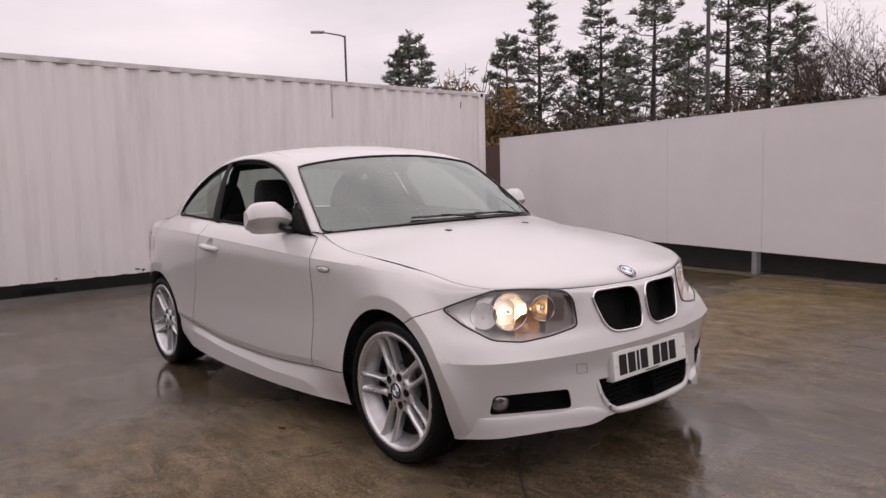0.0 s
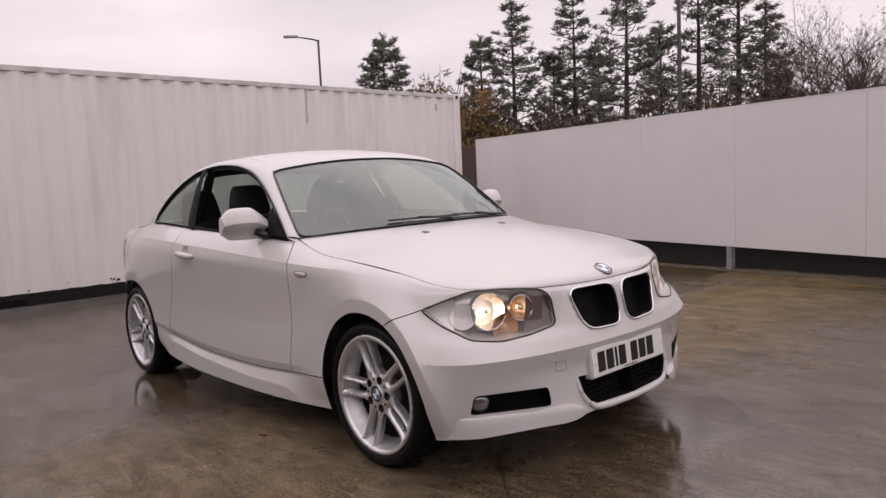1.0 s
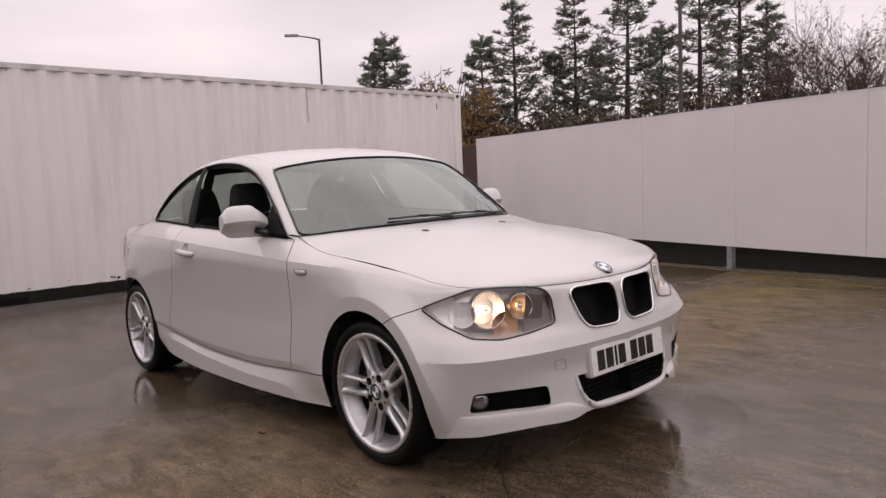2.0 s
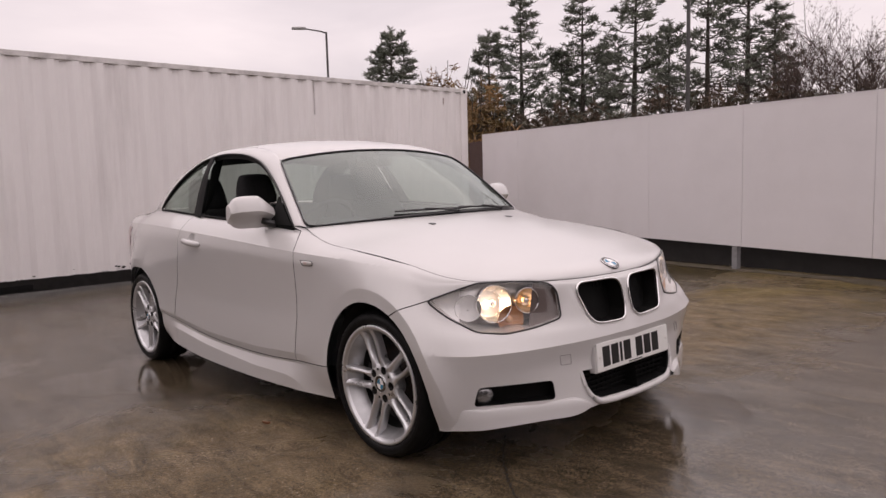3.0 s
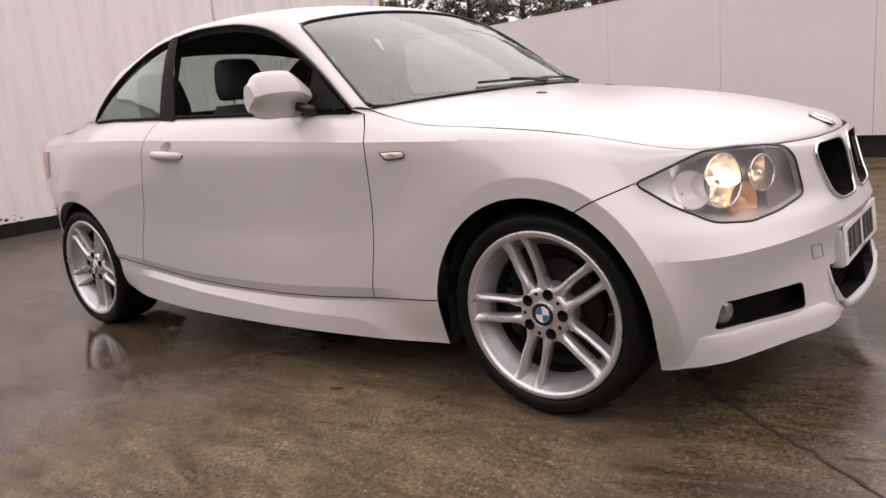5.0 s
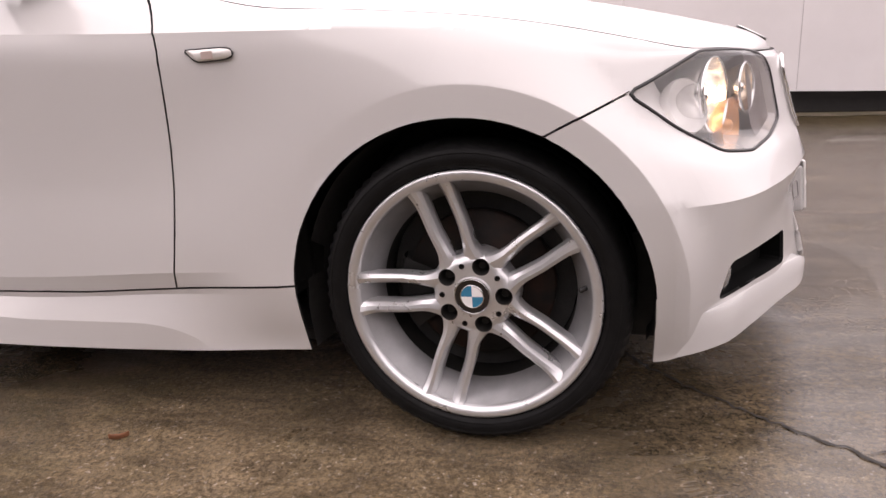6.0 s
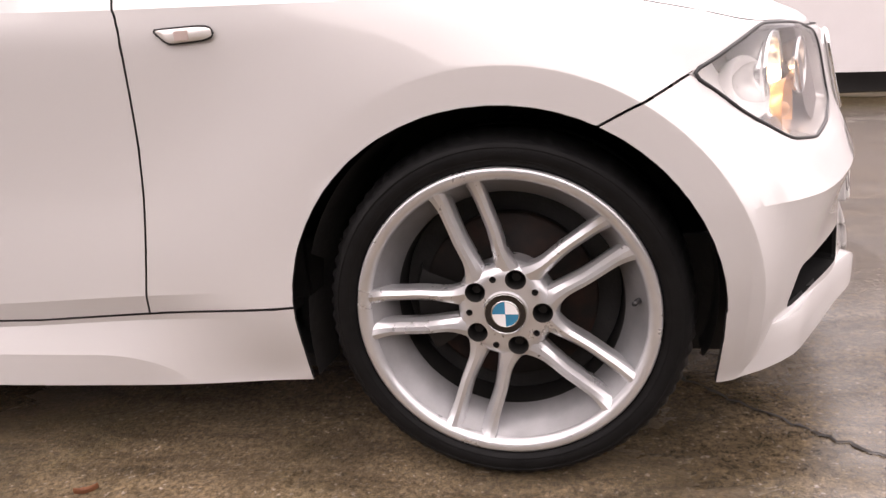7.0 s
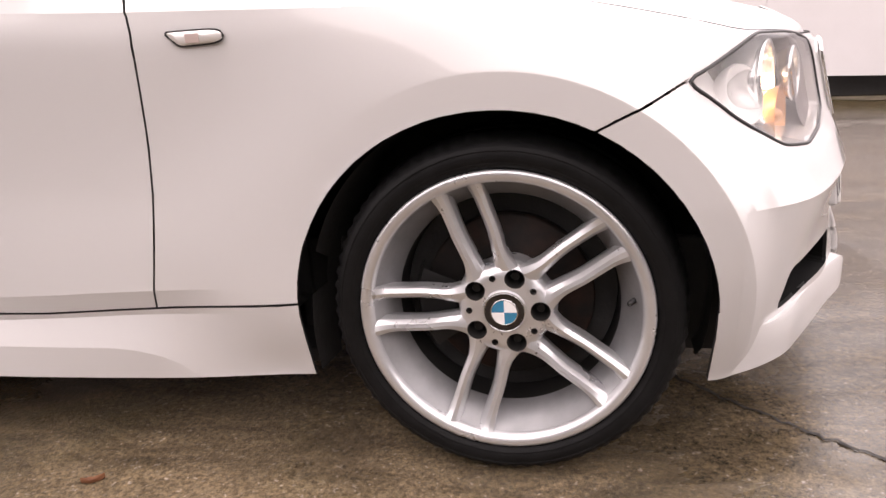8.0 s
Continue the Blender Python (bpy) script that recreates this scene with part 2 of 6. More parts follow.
    aside = n.new("ShaderNodeMath")
    aside.operation = "MULTIPLY_ADD"
    l.new(ranged(tex(1.7, 7.0, 0.65, 0.7), 0.3, 0.7, -0.5, 0.5), aside.inputs[0])
    aside.inputs[1].default_value = 0.8
    l.new(sep.outputs["Y"], aside.inputs[2])
    beside.operation = "MULTIPLY"
    l.new(ranged(aside.outputs[0], -2.30, -1.75, 0.0, 1.0), beside.inputs[0])
    patch = n.new("ShaderNodeMath")
    patch.operation = "MULTIPLY"
    l.new(ranged(soaked, 0.0, 1.0, 1.0, 0.0), patch.inputs[0])
    l.new(ranged(edge.outputs[0], -1.7, -0.8, 0.0, 1.0), patch.inputs[1])
    l.new(patch.outputs[0], beside.inputs[1])
    l.new(ranged(beside.outputs[0], 0.0, 1.0, 0.72, 1.38), side_tone.inputs["Scale"])
    soaked = ranged(beside.outputs[0], 0.0, 0.9, 1.0, 0.0)
    l.new(side_tone.outputs["Vector"], b.inputs["Base Color"])
    film = n.new("ShaderNodeMath")
    film.operation = "MAXIMUM"
    l.new(puddle, film.inputs[0])
    l.new(ranged(soaked, 0.0, 1.0, 0.0, 0.85), film.inputs[1])
    puddle = film.outputs[0]
    wet = n.new("ShaderNodeMath")
    wet.operation = "MULTIPLY_ADD"
    l.new(puddle, wet.inputs[0])
    wet.inputs[1].default_value, wet.inputs[2].default_value = -0.54, 0.62
    l.new(wet.outputs[0], b.inputs["Roughness"])
    gloss = n.new("ShaderNodeMath")
    gloss.operation = "MULTIPLY"
    l.new(ranged(soaked, 0.0, 1.0, 0.08, 0.74), gloss.inputs[0])
    l.new(ranged(way.outputs["Value"], 1.2, 3.4, 1.0, 0.45), gloss.inputs[1])
    streak = n.new("ShaderNodeMath")
    streak.operation = "MULTIPLY"
    drawn = n.new("ShaderNodeMapping")
    drawn.inputs["Rotation"].default_value = (0, 0, 0.45)
    drawn.inputs["Scale"].default_value = (0.5, 1.7, 1.0)
    l.new(co.outputs["Object"], drawn.inputs["Vector"])
    swirl = n.new("ShaderNodeTexNoise")
    for key, v in (("Scale", 1.9), ("Detail", 9.0), ("Roughness", 0.68), ("Distortion", 0.9)):
        swirl.inputs[key].default_value = v
    l.new(drawn.outputs["Vector"], swirl.inputs["Vector"])
    l.new(gloss.outputs[0], streak.inputs[0])
    l.new(ranged(swirl.outputs["Fac"], 0.36, 0.62, 0.40, 1.35), streak.inputs[1])
    # silted, duller ground towards the container
    far = n.new("ShaderNodeMath")
    far.operation = "MULTIPLY"
    l.new(streak.outputs[0], far.inputs[0])
    l.new(ranged(edge.outputs[0], -4.8, -2.9, 0.30, 1.0), far.inputs[1])
    l.new(far.outputs[0], b.inputs["Specular IOR Level"])
    b.inputs["Coat Weight"].default_value = 0.0
    b.inputs["Coat Roughness"].default_value = 0.12
    dry = ranged(puddle, 0.0, 1.0, 0.8, 0.025)
    k = n.new("ShaderNodeBump")
    k.inputs["Distance"].default_value = 0.009
    l.new(dry, k.inputs["Strength"])
    l.new(tex(120.0, 4.0, 0.7), k.inputs["Height"])
    k2 = n.new("ShaderNodeBump")
    k2.inputs["Distance"].default_value, k2.inputs["Strength"].default_value = 0.02, 0.10
    l.new(tex(2.4, 4.0, 0.5), k2.inputs["Height"])
    l.new(k2.outputs["Normal"], k.inputs["Normal"])
    l.new(k.outputs["Normal"], b.inputs["Normal"])
    return m


CONCRETE = concrete_material()
CRACK = material("crack_dirt", (0.016, 0.013, 0.010), 0.6, vary=0.3, vary_scale=30, bump=0.4)
MOSS = material("mossy_grit", (0.055, 0.045, 0.022), 0.75, vary=0.35, vary_scale=12, bump=0.6, bump_scale=90, second=(0.10, 0.075, 0.05), second_scale=5)
STEEL_WHITE = material("white_painted_steel", (0.77, 0.745, 0.74), 0.55, vary=0.05, vary_scale=1.5, second=(0.56, 0.535, 0.53), second_scale=1.5,
                       second_range=(0.50, 0.80), bump=0.12, bump_scale=14, stretch=(1.6, 1.6, 0.22), rough_vary=0.1)
RAIL_GREY = material("grubby_grey_rail", (0.62, 0.60, 0.59), 0.6, vary=0.12, vary_scale=3.0, second=(0.42, 0.40, 0.39), second_scale=4.0, bump=0.3, bump_scale=7)
LIGHT_BLOCK = material("dark_light_block", (0.10, 0.092, 0.088), 0.85, vary=0.12, vary_scale=1.2, bump=0.2)
STEEL_BLACK = material("black_bitumen_rail", (0.011, 0.010, 0.0095), 0.7, vary=0.4, vary_scale=9, bump=0.3, bump_scale=40, spec=0.2)
STAIN = material("grey_run", (0.655, 0.63, 0.625), 0.7, vary=0.12)
RUST = material("rust_streak", (0.13, 0.07, 0.045), 0.85, vary=0.4, vary_scale=30)
BOARD = material("white_hoarding_panel", (0.68, 0.66, 0.67), 0.5, vary=0.025, vary_scale=1.2, second=(0.64, 0.62, 0.625), second_scale=0.7, bump=0.03, bump_scale=8)
BOARD_EDGE = material("hoarding_joint", (0.36, 0.345, 0.345), 0.6, vary=0.1)
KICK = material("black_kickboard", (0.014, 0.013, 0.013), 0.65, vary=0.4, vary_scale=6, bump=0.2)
POST_GREY = material("galvanised_post", (0.30, 0.30, 0.31), 0.5, 0.4, vary=0.15, vary_scale=18)
TIMBER = material("brown_timber", (0.052, 0.022, 0.016), 0.8, vary=0.3, vary_scale=20, bump=0.3, stretch=(4, 4, 0.4))
BARK = material("dark_bark", (0.045, 0.036, 0.030), 0.9, vary=0.4, vary_scale=16, bump=0.6, bump_scale=30)
NEEDLES = material("pine_needles", (0.135, 0.150, 0.115), 0.75, vary=0.45, vary_scale=1.6, second=(0.075, 0.085, 0.070), second_scale=0.9)
AUTUMN = material("autumn_leaves", (0.20, 0.105, 0.035), 0.75, vary=0.45, vary_scale=1.3, second=(0.085, 0.075, 0.03), second_scale=0.8)
BROWN_LEAF = material("brown_undergrowth", (0.085, 0.055, 0.038), 0.85, vary=0.4, vary_scale=1.5, second=(0.042, 0.045, 0.026), second_scale=0.7)
TWIG = material("bare_twig", (0.068, 0.047, 0.042), 0.9, vary=0.3, vary_scale=9)
LAMP_PAINT = material("dark_lamp_paint", (0.055, 0.052, 0.052), 0.5, vary=0.15)
LAMP_HEAD = material("lamp_head_grey", (0.30, 0.30, 0.30), 0.4, vary=0.1)


# ---- mesh helpers ----
def mesh_of(name, verts, faces, mat, smooth=False):
    me = bpy.data.meshes.new(name)
    me.from_pydata([tuple(v) for v in verts], [], [tuple(f) for f in faces])
    if mat:
        me.materials.append(mat)
    if smooth:
        me.polygons.foreach_set("use_smooth", [True] * len(me.polygons))
    me.update()
    return me


def part(name, data, mat, parent, label="", smooth=False):
    """Links a bmesh, or a pair of vertices and faces, as one mesh object under a thing or a part."""
    if isinstance(data, bmesh.types.BMesh):
        me = bpy.data.meshes.new(name)
        data.to_mesh(me)
        data.free()
        me.materials.append(mat)
        if smooth:
            me.polygons.foreach_set("use_smooth", [True] * len(me.polygons))
    else:
        me = mesh_of(name, *data, mat, smooth)
    ob = new(name, me)
    ob.parent = parent
    return tagged(ob, label) if label else ob


def join(*pieces):
    """Several (vertices, faces) in one."""
    verts, faces = [], []
    for vs, fs in pieces:
        k = len(verts)
        verts += [tuple(v) for v in vs]
        faces += [tuple(i + k for i in f) for f in fs]
    return verts, faces


def moved(data, m):
    return [tuple(m @ Vector(v)) for v in data[0]], data[1]


def box(x0, x1, y0, y1, z0, z1, chamfer=0.0):
    """A box, with chamfered edges where asked."""
    if not chamfer:
        v = [(x, y, z) for z in (z0, z1) for x, y in ((x0, y0), (x1, y0), (x1, y1), (x0, y1))]
        return v, [(3, 2, 1, 0), (4, 5, 6, 7), (0, 1, 5, 4), (1, 2, 6, 5), (2, 3, 7, 6), (3, 0, 4, 7)]
    bm = bmesh.new()
    bmesh.ops.create_cube(bm, size=1.0, matrix=Matrix.Translation(((x0 + x1) / 2, (y0 + y1) / 2, (z0 + z1) / 2)) @ Matrix.Diagonal((x1 - x0, y1 - y0, z1 - z0, 1)))
    bmesh.ops.bevel(bm, geom=bm.edges[:], offset=chamfer, segments=2, affect="EDGES", profile=0.5)
    out = [v.co.copy() for v in bm.verts], [[v.index for v in f.verts] for f in bm.faces]
    bm.free()
    return out


def tube(points, radii, sides=10, caps=True, ref=None):
    """A round bar along points, with a radius at each; ref keeps its section from twisting."""
    pts = [Vector(p) for p in points]
    verts, faces = [], []
    for i, p in enumerate(pts):
        d = (pts[min(i + 1, len(pts) - 1)] - pts[max(i - 1, 0)]).normalized()
        side = d.orthogonal().normalized() if abs(d.z) < 0.9 else Vector((1, 0, 0)).cross(d).normalized()
        if ref is not None:
            side = Vector(ref).cross(d).normalized()
        up = d.cross(side)
        r = radii[i] if isinstance(radii, (list, tuple)) else radii
        verts += [p + r * (math.cos(2 * math.pi * k / sides) * side + math.sin(2 * math.pi * k / sides) * up) for k in range(sides)]
    for i in range(len(pts) - 1):
        for k in range(sides):
            a, c = i * sides + k, i * sides + (k + 1) % sides
            faces.append((a, c, c + sides, a + sides))
    if caps:
        faces += [tuple(reversed(range(sides))), tuple(range((len(pts) - 1) * sides, len(pts) * sides))]
    return verts, faces


def lathe(profile, sides=64, axis="y", closed=False):
    """A turned form: (distance from the axis, place along it) pairs swept round the axis."""
    verts, faces, k = [], [], len(profile)
    for i in range(sides):
        a = 2 * math.pi * i / sides
        for r, h in profile:
            verts.append((r * math.cos(a), h, r * math.sin(a)) if axis == "y" else (r * math.cos(a), r * math.sin(a), h))
    for i in range(sides):
        j = (i + 1) % sides
        for q in range(k if closed else k - 1):
            p = (q + 1) % k
            faces.append((i * k + q, i * k + p, j * k + p, j * k + q))
    return verts, faces


def thing(name, data, mat, label, category, group="", kind="", smooth=False, at=None):
    ob = new(name, mesh_of(name, *data, mat, smooth))
    if at is not None:
        ob.matrix_basis = at
    return tagged(ob, label, category, group, kind)


def empty(name, at, label, category, group="", kind=""):
    ob = new(name)
    ob.matrix_basis = at
    return tagged(ob, label, category, group, kind)


# ---- ground ----
YARD_UP = (YARD.to_3x3() @ Vector((0, 0, 1))).normalized()


def ground_z(x, y):
    """The yard's sloping slab, levelling out well beyond its walls."""
    def eased(v, lim):
        return v if abs(v) < lim else math.copysign(lim + (1 - math.exp(-(abs(v) - lim) / lim)) * lim * 0.5, v)
    return 0.010 - (YARD_UP.x * eased(x, 12.0) + YARD_UP.y * eased(y, 12.0)) / YARD_UP.z


def build_ground():
    steps = sorted({*range(-14, 15), *[s * k for k in (18, 24, 32, 45, 70, 110, 200, 450, 1200, 3000) for s in (-1, 1)]})
    verts = [(x, y, ground_z(x, y)) for y in steps for x in steps]
    k = len(steps)
    faces = [(j * k + i, j * k + i + 1, (j + 1) * k + i + 1, (j + 1) * k + i) for j in range(k - 1) for i in range(k - 1)]
    return thing("ground", (verts, faces), CONCRETE, "wet mottled grey-brown concrete yard with shallow puddles", "ground", kind="structure", smooth=True)


build_ground()


def crack(points, width, seed):
    """A jagged open crack in the slab, filled with dark grit."""
    rnd = random.Random(seed)
    fine = []
    for (ax, ay), (bx, by) in zip(points, points[1:]):
        for i in range(14):
            t = i / 14
            fine.append((ax + (bx - ax) * t + rnd.uniform(-0.007, 0.007), ay + (by - ay) * t + rnd.uniform(-0.007, 0.007)))
    fine.append(points[-1])
    verts, faces = [], []
    for i, (x, y) in enumerate(fine):
        (px, py), (qx, qy) = fine[max(i - 1, 0)], fine[min(i + 1, len(fine) - 1)]
        dx, dy = qx - px, qy - py
        d = math.hypot(dx, dy) or 1
        w = width * rnd.uniform(0.35, 1.3) * (0.2 if i in (0, len(fine) - 1) else 1)
        for s in (-1, 1):
            X, Y = x - s * dy / d * w, y + s * dx / d * w
            verts.append((X, Y, ground_z(X, Y) + 0.0025))
        if i:
            faces.append((2 * i - 2, 2 * i - 1, 2 * i + 1, 2 * i))
    return verts, faces


CRACKS = join(crack([(0.20, -0.30), (0.34, -0.47), (0.50, -0.62), (0.70, -0.76), (0.92, -0.95)], 0.0046, 3),
              crack([(0.70, -0.76), (0.95, -0.66), (1.30, -0.60)], 0.0022, 5))
LEAF = material("fallen_leaf_brown", (0.26, 0.11, 0.055), 0.6, vary=0.3, vary_scale=60)


def fallen_leaf(x, y, size, turn):
    """A curled dead leaf, thin but bent, lying on the slab."""
    verts, faces, n = [], [], 8
    for i in range(n + 1):
        t = i / n
        half = 0.30 * math.sin(math.pi * (0.06 + 0.94 * t)) ** 0.8 * (1 - 0.3 * t) * (0.75 + 0.25 * math.cos(17 * t))
        for j in range(-2, 3):
            verts.append(((t - 0.5) * size * 1.6, half * j / 2 * size, size * (0.10 + 0.34 * (j / 2) ** 2 + 0.9 * (t - 0.5) ** 2)))
    for i in range(n):
        for j in range(4):
            a = i * 5 + j
            faces.append((a, a + 5, a + 6, a + 1))
    low = [(p[0], p[1], p[2] - 0.002) for p in verts]
    data = join((verts, faces), (low, [tuple(reversed(f)) for f in faces]))
    return thing("fallen_leaf", data, LEAF, "small curled brown dead leaf lying on wet concrete", "leaf", smooth=True, at=pose(x, y, ground_z(x, y) - size * 0.08, 0, 0, turn))


fallen_leaf(-0.766, -0.947, 0.026, 35)
thing("ground_crack", CRACKS, CRACK, "thin jagged dark cracks in the wet concrete", "crack", kind="structure")


# ---- the white shipping container ----
def build_container():
    length, width, high = 12.19, 2.44, 2.896
    m = pose(-7.40, 0.0, 0, -0.3, 0, 1.6)
    root = empty("shipping_container", m, "long white corrugated steel shipping container with black base rail", "container")
    y1 = 6.85
    y0 = y1 - length
    low = -0.17
    top = low + high

    def corrugated(side, a, c, out):
        """One corrugated wall between a and c, at the outer plane, its ribs set inwards."""
        pitch, n = 0.28, int(round((c - a - 0.24) / 0.28))
        line, s = [(a + 0.12, 0.0)], a + 0.12
        pitch = (c - a - 0.24) / n
        for _ in range(n):
            line += [(s + pitch * 0.26, 0.0), (s + pitch * 0.50, 0.036), (s + pitch * 0.76, 0.036), (s + pitch, 0.0)]
            s += pitch
        verts, faces = [], []
        for p, d in line:
            for z in (low + 0.19, top - 0.075):
                verts.append((out - side * (0.003 + d), p, z))
        for i in range(len(line) - 1):
            faces.append((2 * i, 2 * i + 2, 2 * i + 3, 2 * i + 1) if side > 0 else (2 * i, 2 * i + 1, 2 * i + 3, 2 * i + 2))
        return verts, faces

    part("side_wall", corrugated(1, y0, y1, 0.0), STEEL_WHITE, root)
    part("side_wall", corrugated(-1, y0, y1, -width), STEEL_WHITE, root)
    for x, name in ((0.0, "top_rail"), (-width + 0.06, "top_rail")):
        part(name, box(x - 0.06, x, y0 + 0.1, y1 - 0.1, top - 0.08, top - 0.012, 0.006), RAIL_GREY, root, "grubby grey top rail")
    for x in (0.0, -width + 0.08):
        part("base_rail", box(x - 0.08, x, y0 + 0.1, y1 - 0.1, low + 0.035, low + 0.19, 0.006), STEEL_BLACK, root, "black base rail")
    for y in (y0, y1 - 0.17):
        for x in (0.0, -width + 0.16):
            part("corner_post", box(x - 0.16, x, y, y + 0.17, low + 0.12, top - 0.11, 0.012), STEEL_WHITE, root)
            for z in (low, top - 0.118):
                c = part("corner_casting", box(x - 0.165, x + 0.004, y - 0.004, y + 0.174, z, z + 0.12, 0.008), STEEL_WHITE, root)
                # A black disc on the face stands in for the casting's shaded hole.
                part("hole", join(moved(tube([(0, 0, 0), (0.004, 0, 0)], [0.034, 0.034], 14), pose(x + 0.0025, y + 0.085, z + 0.06))), STEEL_BLACK, c)
    part("roof", box(-width + 0.05, -0.05, y0 + 0.05, y1 - 0.05, top - 0.05, top - 0.02), STEEL_WHITE, root)
    for y in (y0 + 0.03, y1 - 0.06):
        part("end_wall", box(-width + 0.15, -0.15, y, y + 0.03, low + 0.12, top - 0.06), STEEL_WHITE, root)
    part("floor_deck", box(-width + 0.08, -0.08, y0 + 0.1, y1 - 0.1, low + 0.10, low + 0.17), STEEL_BLACK, root)
    # Fork pockets are solid black blocks, with the opening's shade as colour.
    for y in (-0.92, 1.22):
        part("fork_pocket", box(-0.02, 0.004, y, y + 0.36, low + 0.05, low + 0.13, 0.004), TRIM_BLACK, root, "black block standing in for a shaded fork pocket in the base rail")
    # welded seam plates and rust runs that set off the plain wall
    for y, z0, z1, w in ((3.52, 2.16, 2.66, 0.012), (6.23, 2.41, 2.53, 0.020)):
        outline = [(0.0, 0.0), (0.35, -0.06), (1.0, 0.10), (0.92, 0.55), (1.05, 0.9), (0.5, 1.0), (0.1, 0.93), (-0.15, 0.5)]
        ring = [(-0.0015, y + u * w, z0 + (z1 - z0) * v) for u, v in outline]
        run = ring + [(-0.03, p[1], p[2]) for p in ring], [tuple(range(8))] + [(i, (i + 1) % 8, (i + 1) % 8 + 8, i + 8) for i in range(8)]
        part("rust_run", run, RUST if w == 0.020 else STAIN, root, "faint grey run of grime")
    rnd = random.Random(4)
    verts, faces = [], []
    for _ in range(80):
        y, z, r = rnd.uniform(y0 + 0.4, 1.9), low + 0.186 + rnd.random() ** 5 * 0.10, rnd.uniform(0.004, 0.022)
        k = len(verts)
        n = 7
        verts += [(0.0015, y + r * rnd.uniform(0.6, 1.6) * math.cos(6.283 * i / n), z + r * rnd.uniform(0.4, 1.0) * math.sin(6.283 * i / n)) for i in range(n)]
        faces.append(tuple(range(k, k + n)))
    tagged(part("peeling_patch", (verts, faces), STEEL_BLACK, root, "chipped paint along the foot"), kind="stuff")


build_container()


# unseen dark walls, added to block low sky light from the car's sides
for name, data in (("blocker_south", box(-10, 14.3, -9.3, -9.0, -0.6, 4.0)), ("blocker_east", box(14.0, 14.3, -9.0, 1.0, -0.8, 4.6))):
    thing(name, data, LIGHT_BLOCK, "unseen dark wall added to block low sky light", "wall", kind="structure")


# ---- the white hoarding ----
def build_hoarding():
    m = pose(-1.47, 5.11, 0, 0, 0, -12.7)
    root = empty("hoarding_wall", m, "long white flat-panel site hoarding on grey posts above a black kickboard", "wall", kind="structure")
    c = math.cos(radians(12.7))
    joints = [(-6.62 + 1.47) / c, (-5.58 + 1.47) / c, (-2.79 + 1.47) / c, 0.04]
    while joints[-1] < 14:
        joints.append(joints[-1] + 1.43)
    for a, b_ in zip(joints, joints[1:]):
        part("panel", box(a + 0.0015, b_ - 0.0015, 0.0, 0.045, 0.265, 1.78, 0.002), BOARD, root)
    for a in joints[:-1]:
        part("joint_strip", box(a - 0.012 if a > joints[0] else a, a + 0.012, 0.008, 0.05, 0.27, 1.775), BOARD_EDGE, root)
    # A black board set 22 cm back closes the gap below the panels.
    part("kickboard", box(joints[0], joints[-1], 0.22, 0.26, -0.22, 0.40), KICK, root, "black board set back across the gap below the panels")
    part("top_cap", box(joints[0], joints[-1], -0.004, 0.049, 1.7805, 1.789), BOARD, root)
    for a in (-4.26, -2.16, -0.06, 2.04, 4.14, 6.24, 8.34, 10.44):
        x = a
        part("post", box(x - 0.035, x + 0.035, 0.012, 0.075, ground_z(-1.47 + x * c, 5.11 - x * 0.22) - 0.02, 0.263, 0.004), POST_GREY, root, "grey galvanised steel post")
    verts, faces = [], []
    rnd = random.Random(9)
    n = 90
    for i in range(n + 1):
        x = joints[0] + (13.0 - joints[0]) * i / n
        for y in (0.11, -0.06 - 0.30 * abs(noise.noise((x * 0.9, 3.1, 0))) - rnd.uniform(0, 0.07)):
            p = m @ Vector((x, y, 0))
            verts.append((p.x, p.y, ground_z(p.x, p.y) + 0.004))
        if i:
            faces.append((2 * i - 2, 2 * i - 1, 2 * i + 1, 2 * i))
    thing("moss_strip", (verts, faces), MOSS, "damp mossy grit along the foot of the hoarding", "moss", kind="structure")


build_hoarding()


def build_fence():
    root = empty("timber_fence", pose(-9.6, 9.3, 0, 0, 0, -25), "dark brown close-board timber fence seen in the gap", "fence", kind="structure")
    for i in range(40):
        part("board", box(-1.2 + i * 0.125, -1.2 + i * 0.125 + 0.115, 0, 0.022, -0.3, 1.86 + 0.01 * (i % 3), 0.003), TIMBER, root)
    for z in (0.2, 1.5):
        part("rail", box(-1.2, 3.8, 0.022, 0.07, z, z + 0.09), TIMBER, root)


build_fence()


# ---- trees and lamps beyond the walls ----
def afar(bearing, dist):
    """A place on the ground at a bearing (degrees from +x) and a distance from the yard's open corner."""
    x, y = 2.37 + dist * math.cos(radians(bearing)), -2.48 + dist * math.sin(radians(bearing))
    return x, y, ground_z(x, y)


def clump_of(rnd, p, size, blades, flat=0.55, lift=0.25):
    """A spray of narrow leaves or needles round p."""
    verts, faces = [], []
    for _ in range(blades):
        d = Vector((rnd.gauss(0, 1), rnd.gauss(0, 1), rnd.gauss(lift, flat))).normalized()
        s = d.orthogonal().normalized() * size * 0.13
        s.rotate(Matrix.Rotation(rnd.uniform(0, 6.28), 3, d))
        a = Vector(p) + d * size * 0.1
        k = len(verts)
        verts += [a - s, a + s, a + d * size * rnd.uniform(0.7, 1.25)]
        faces.append((k, k + 1, k + 2))
    return verts, faces


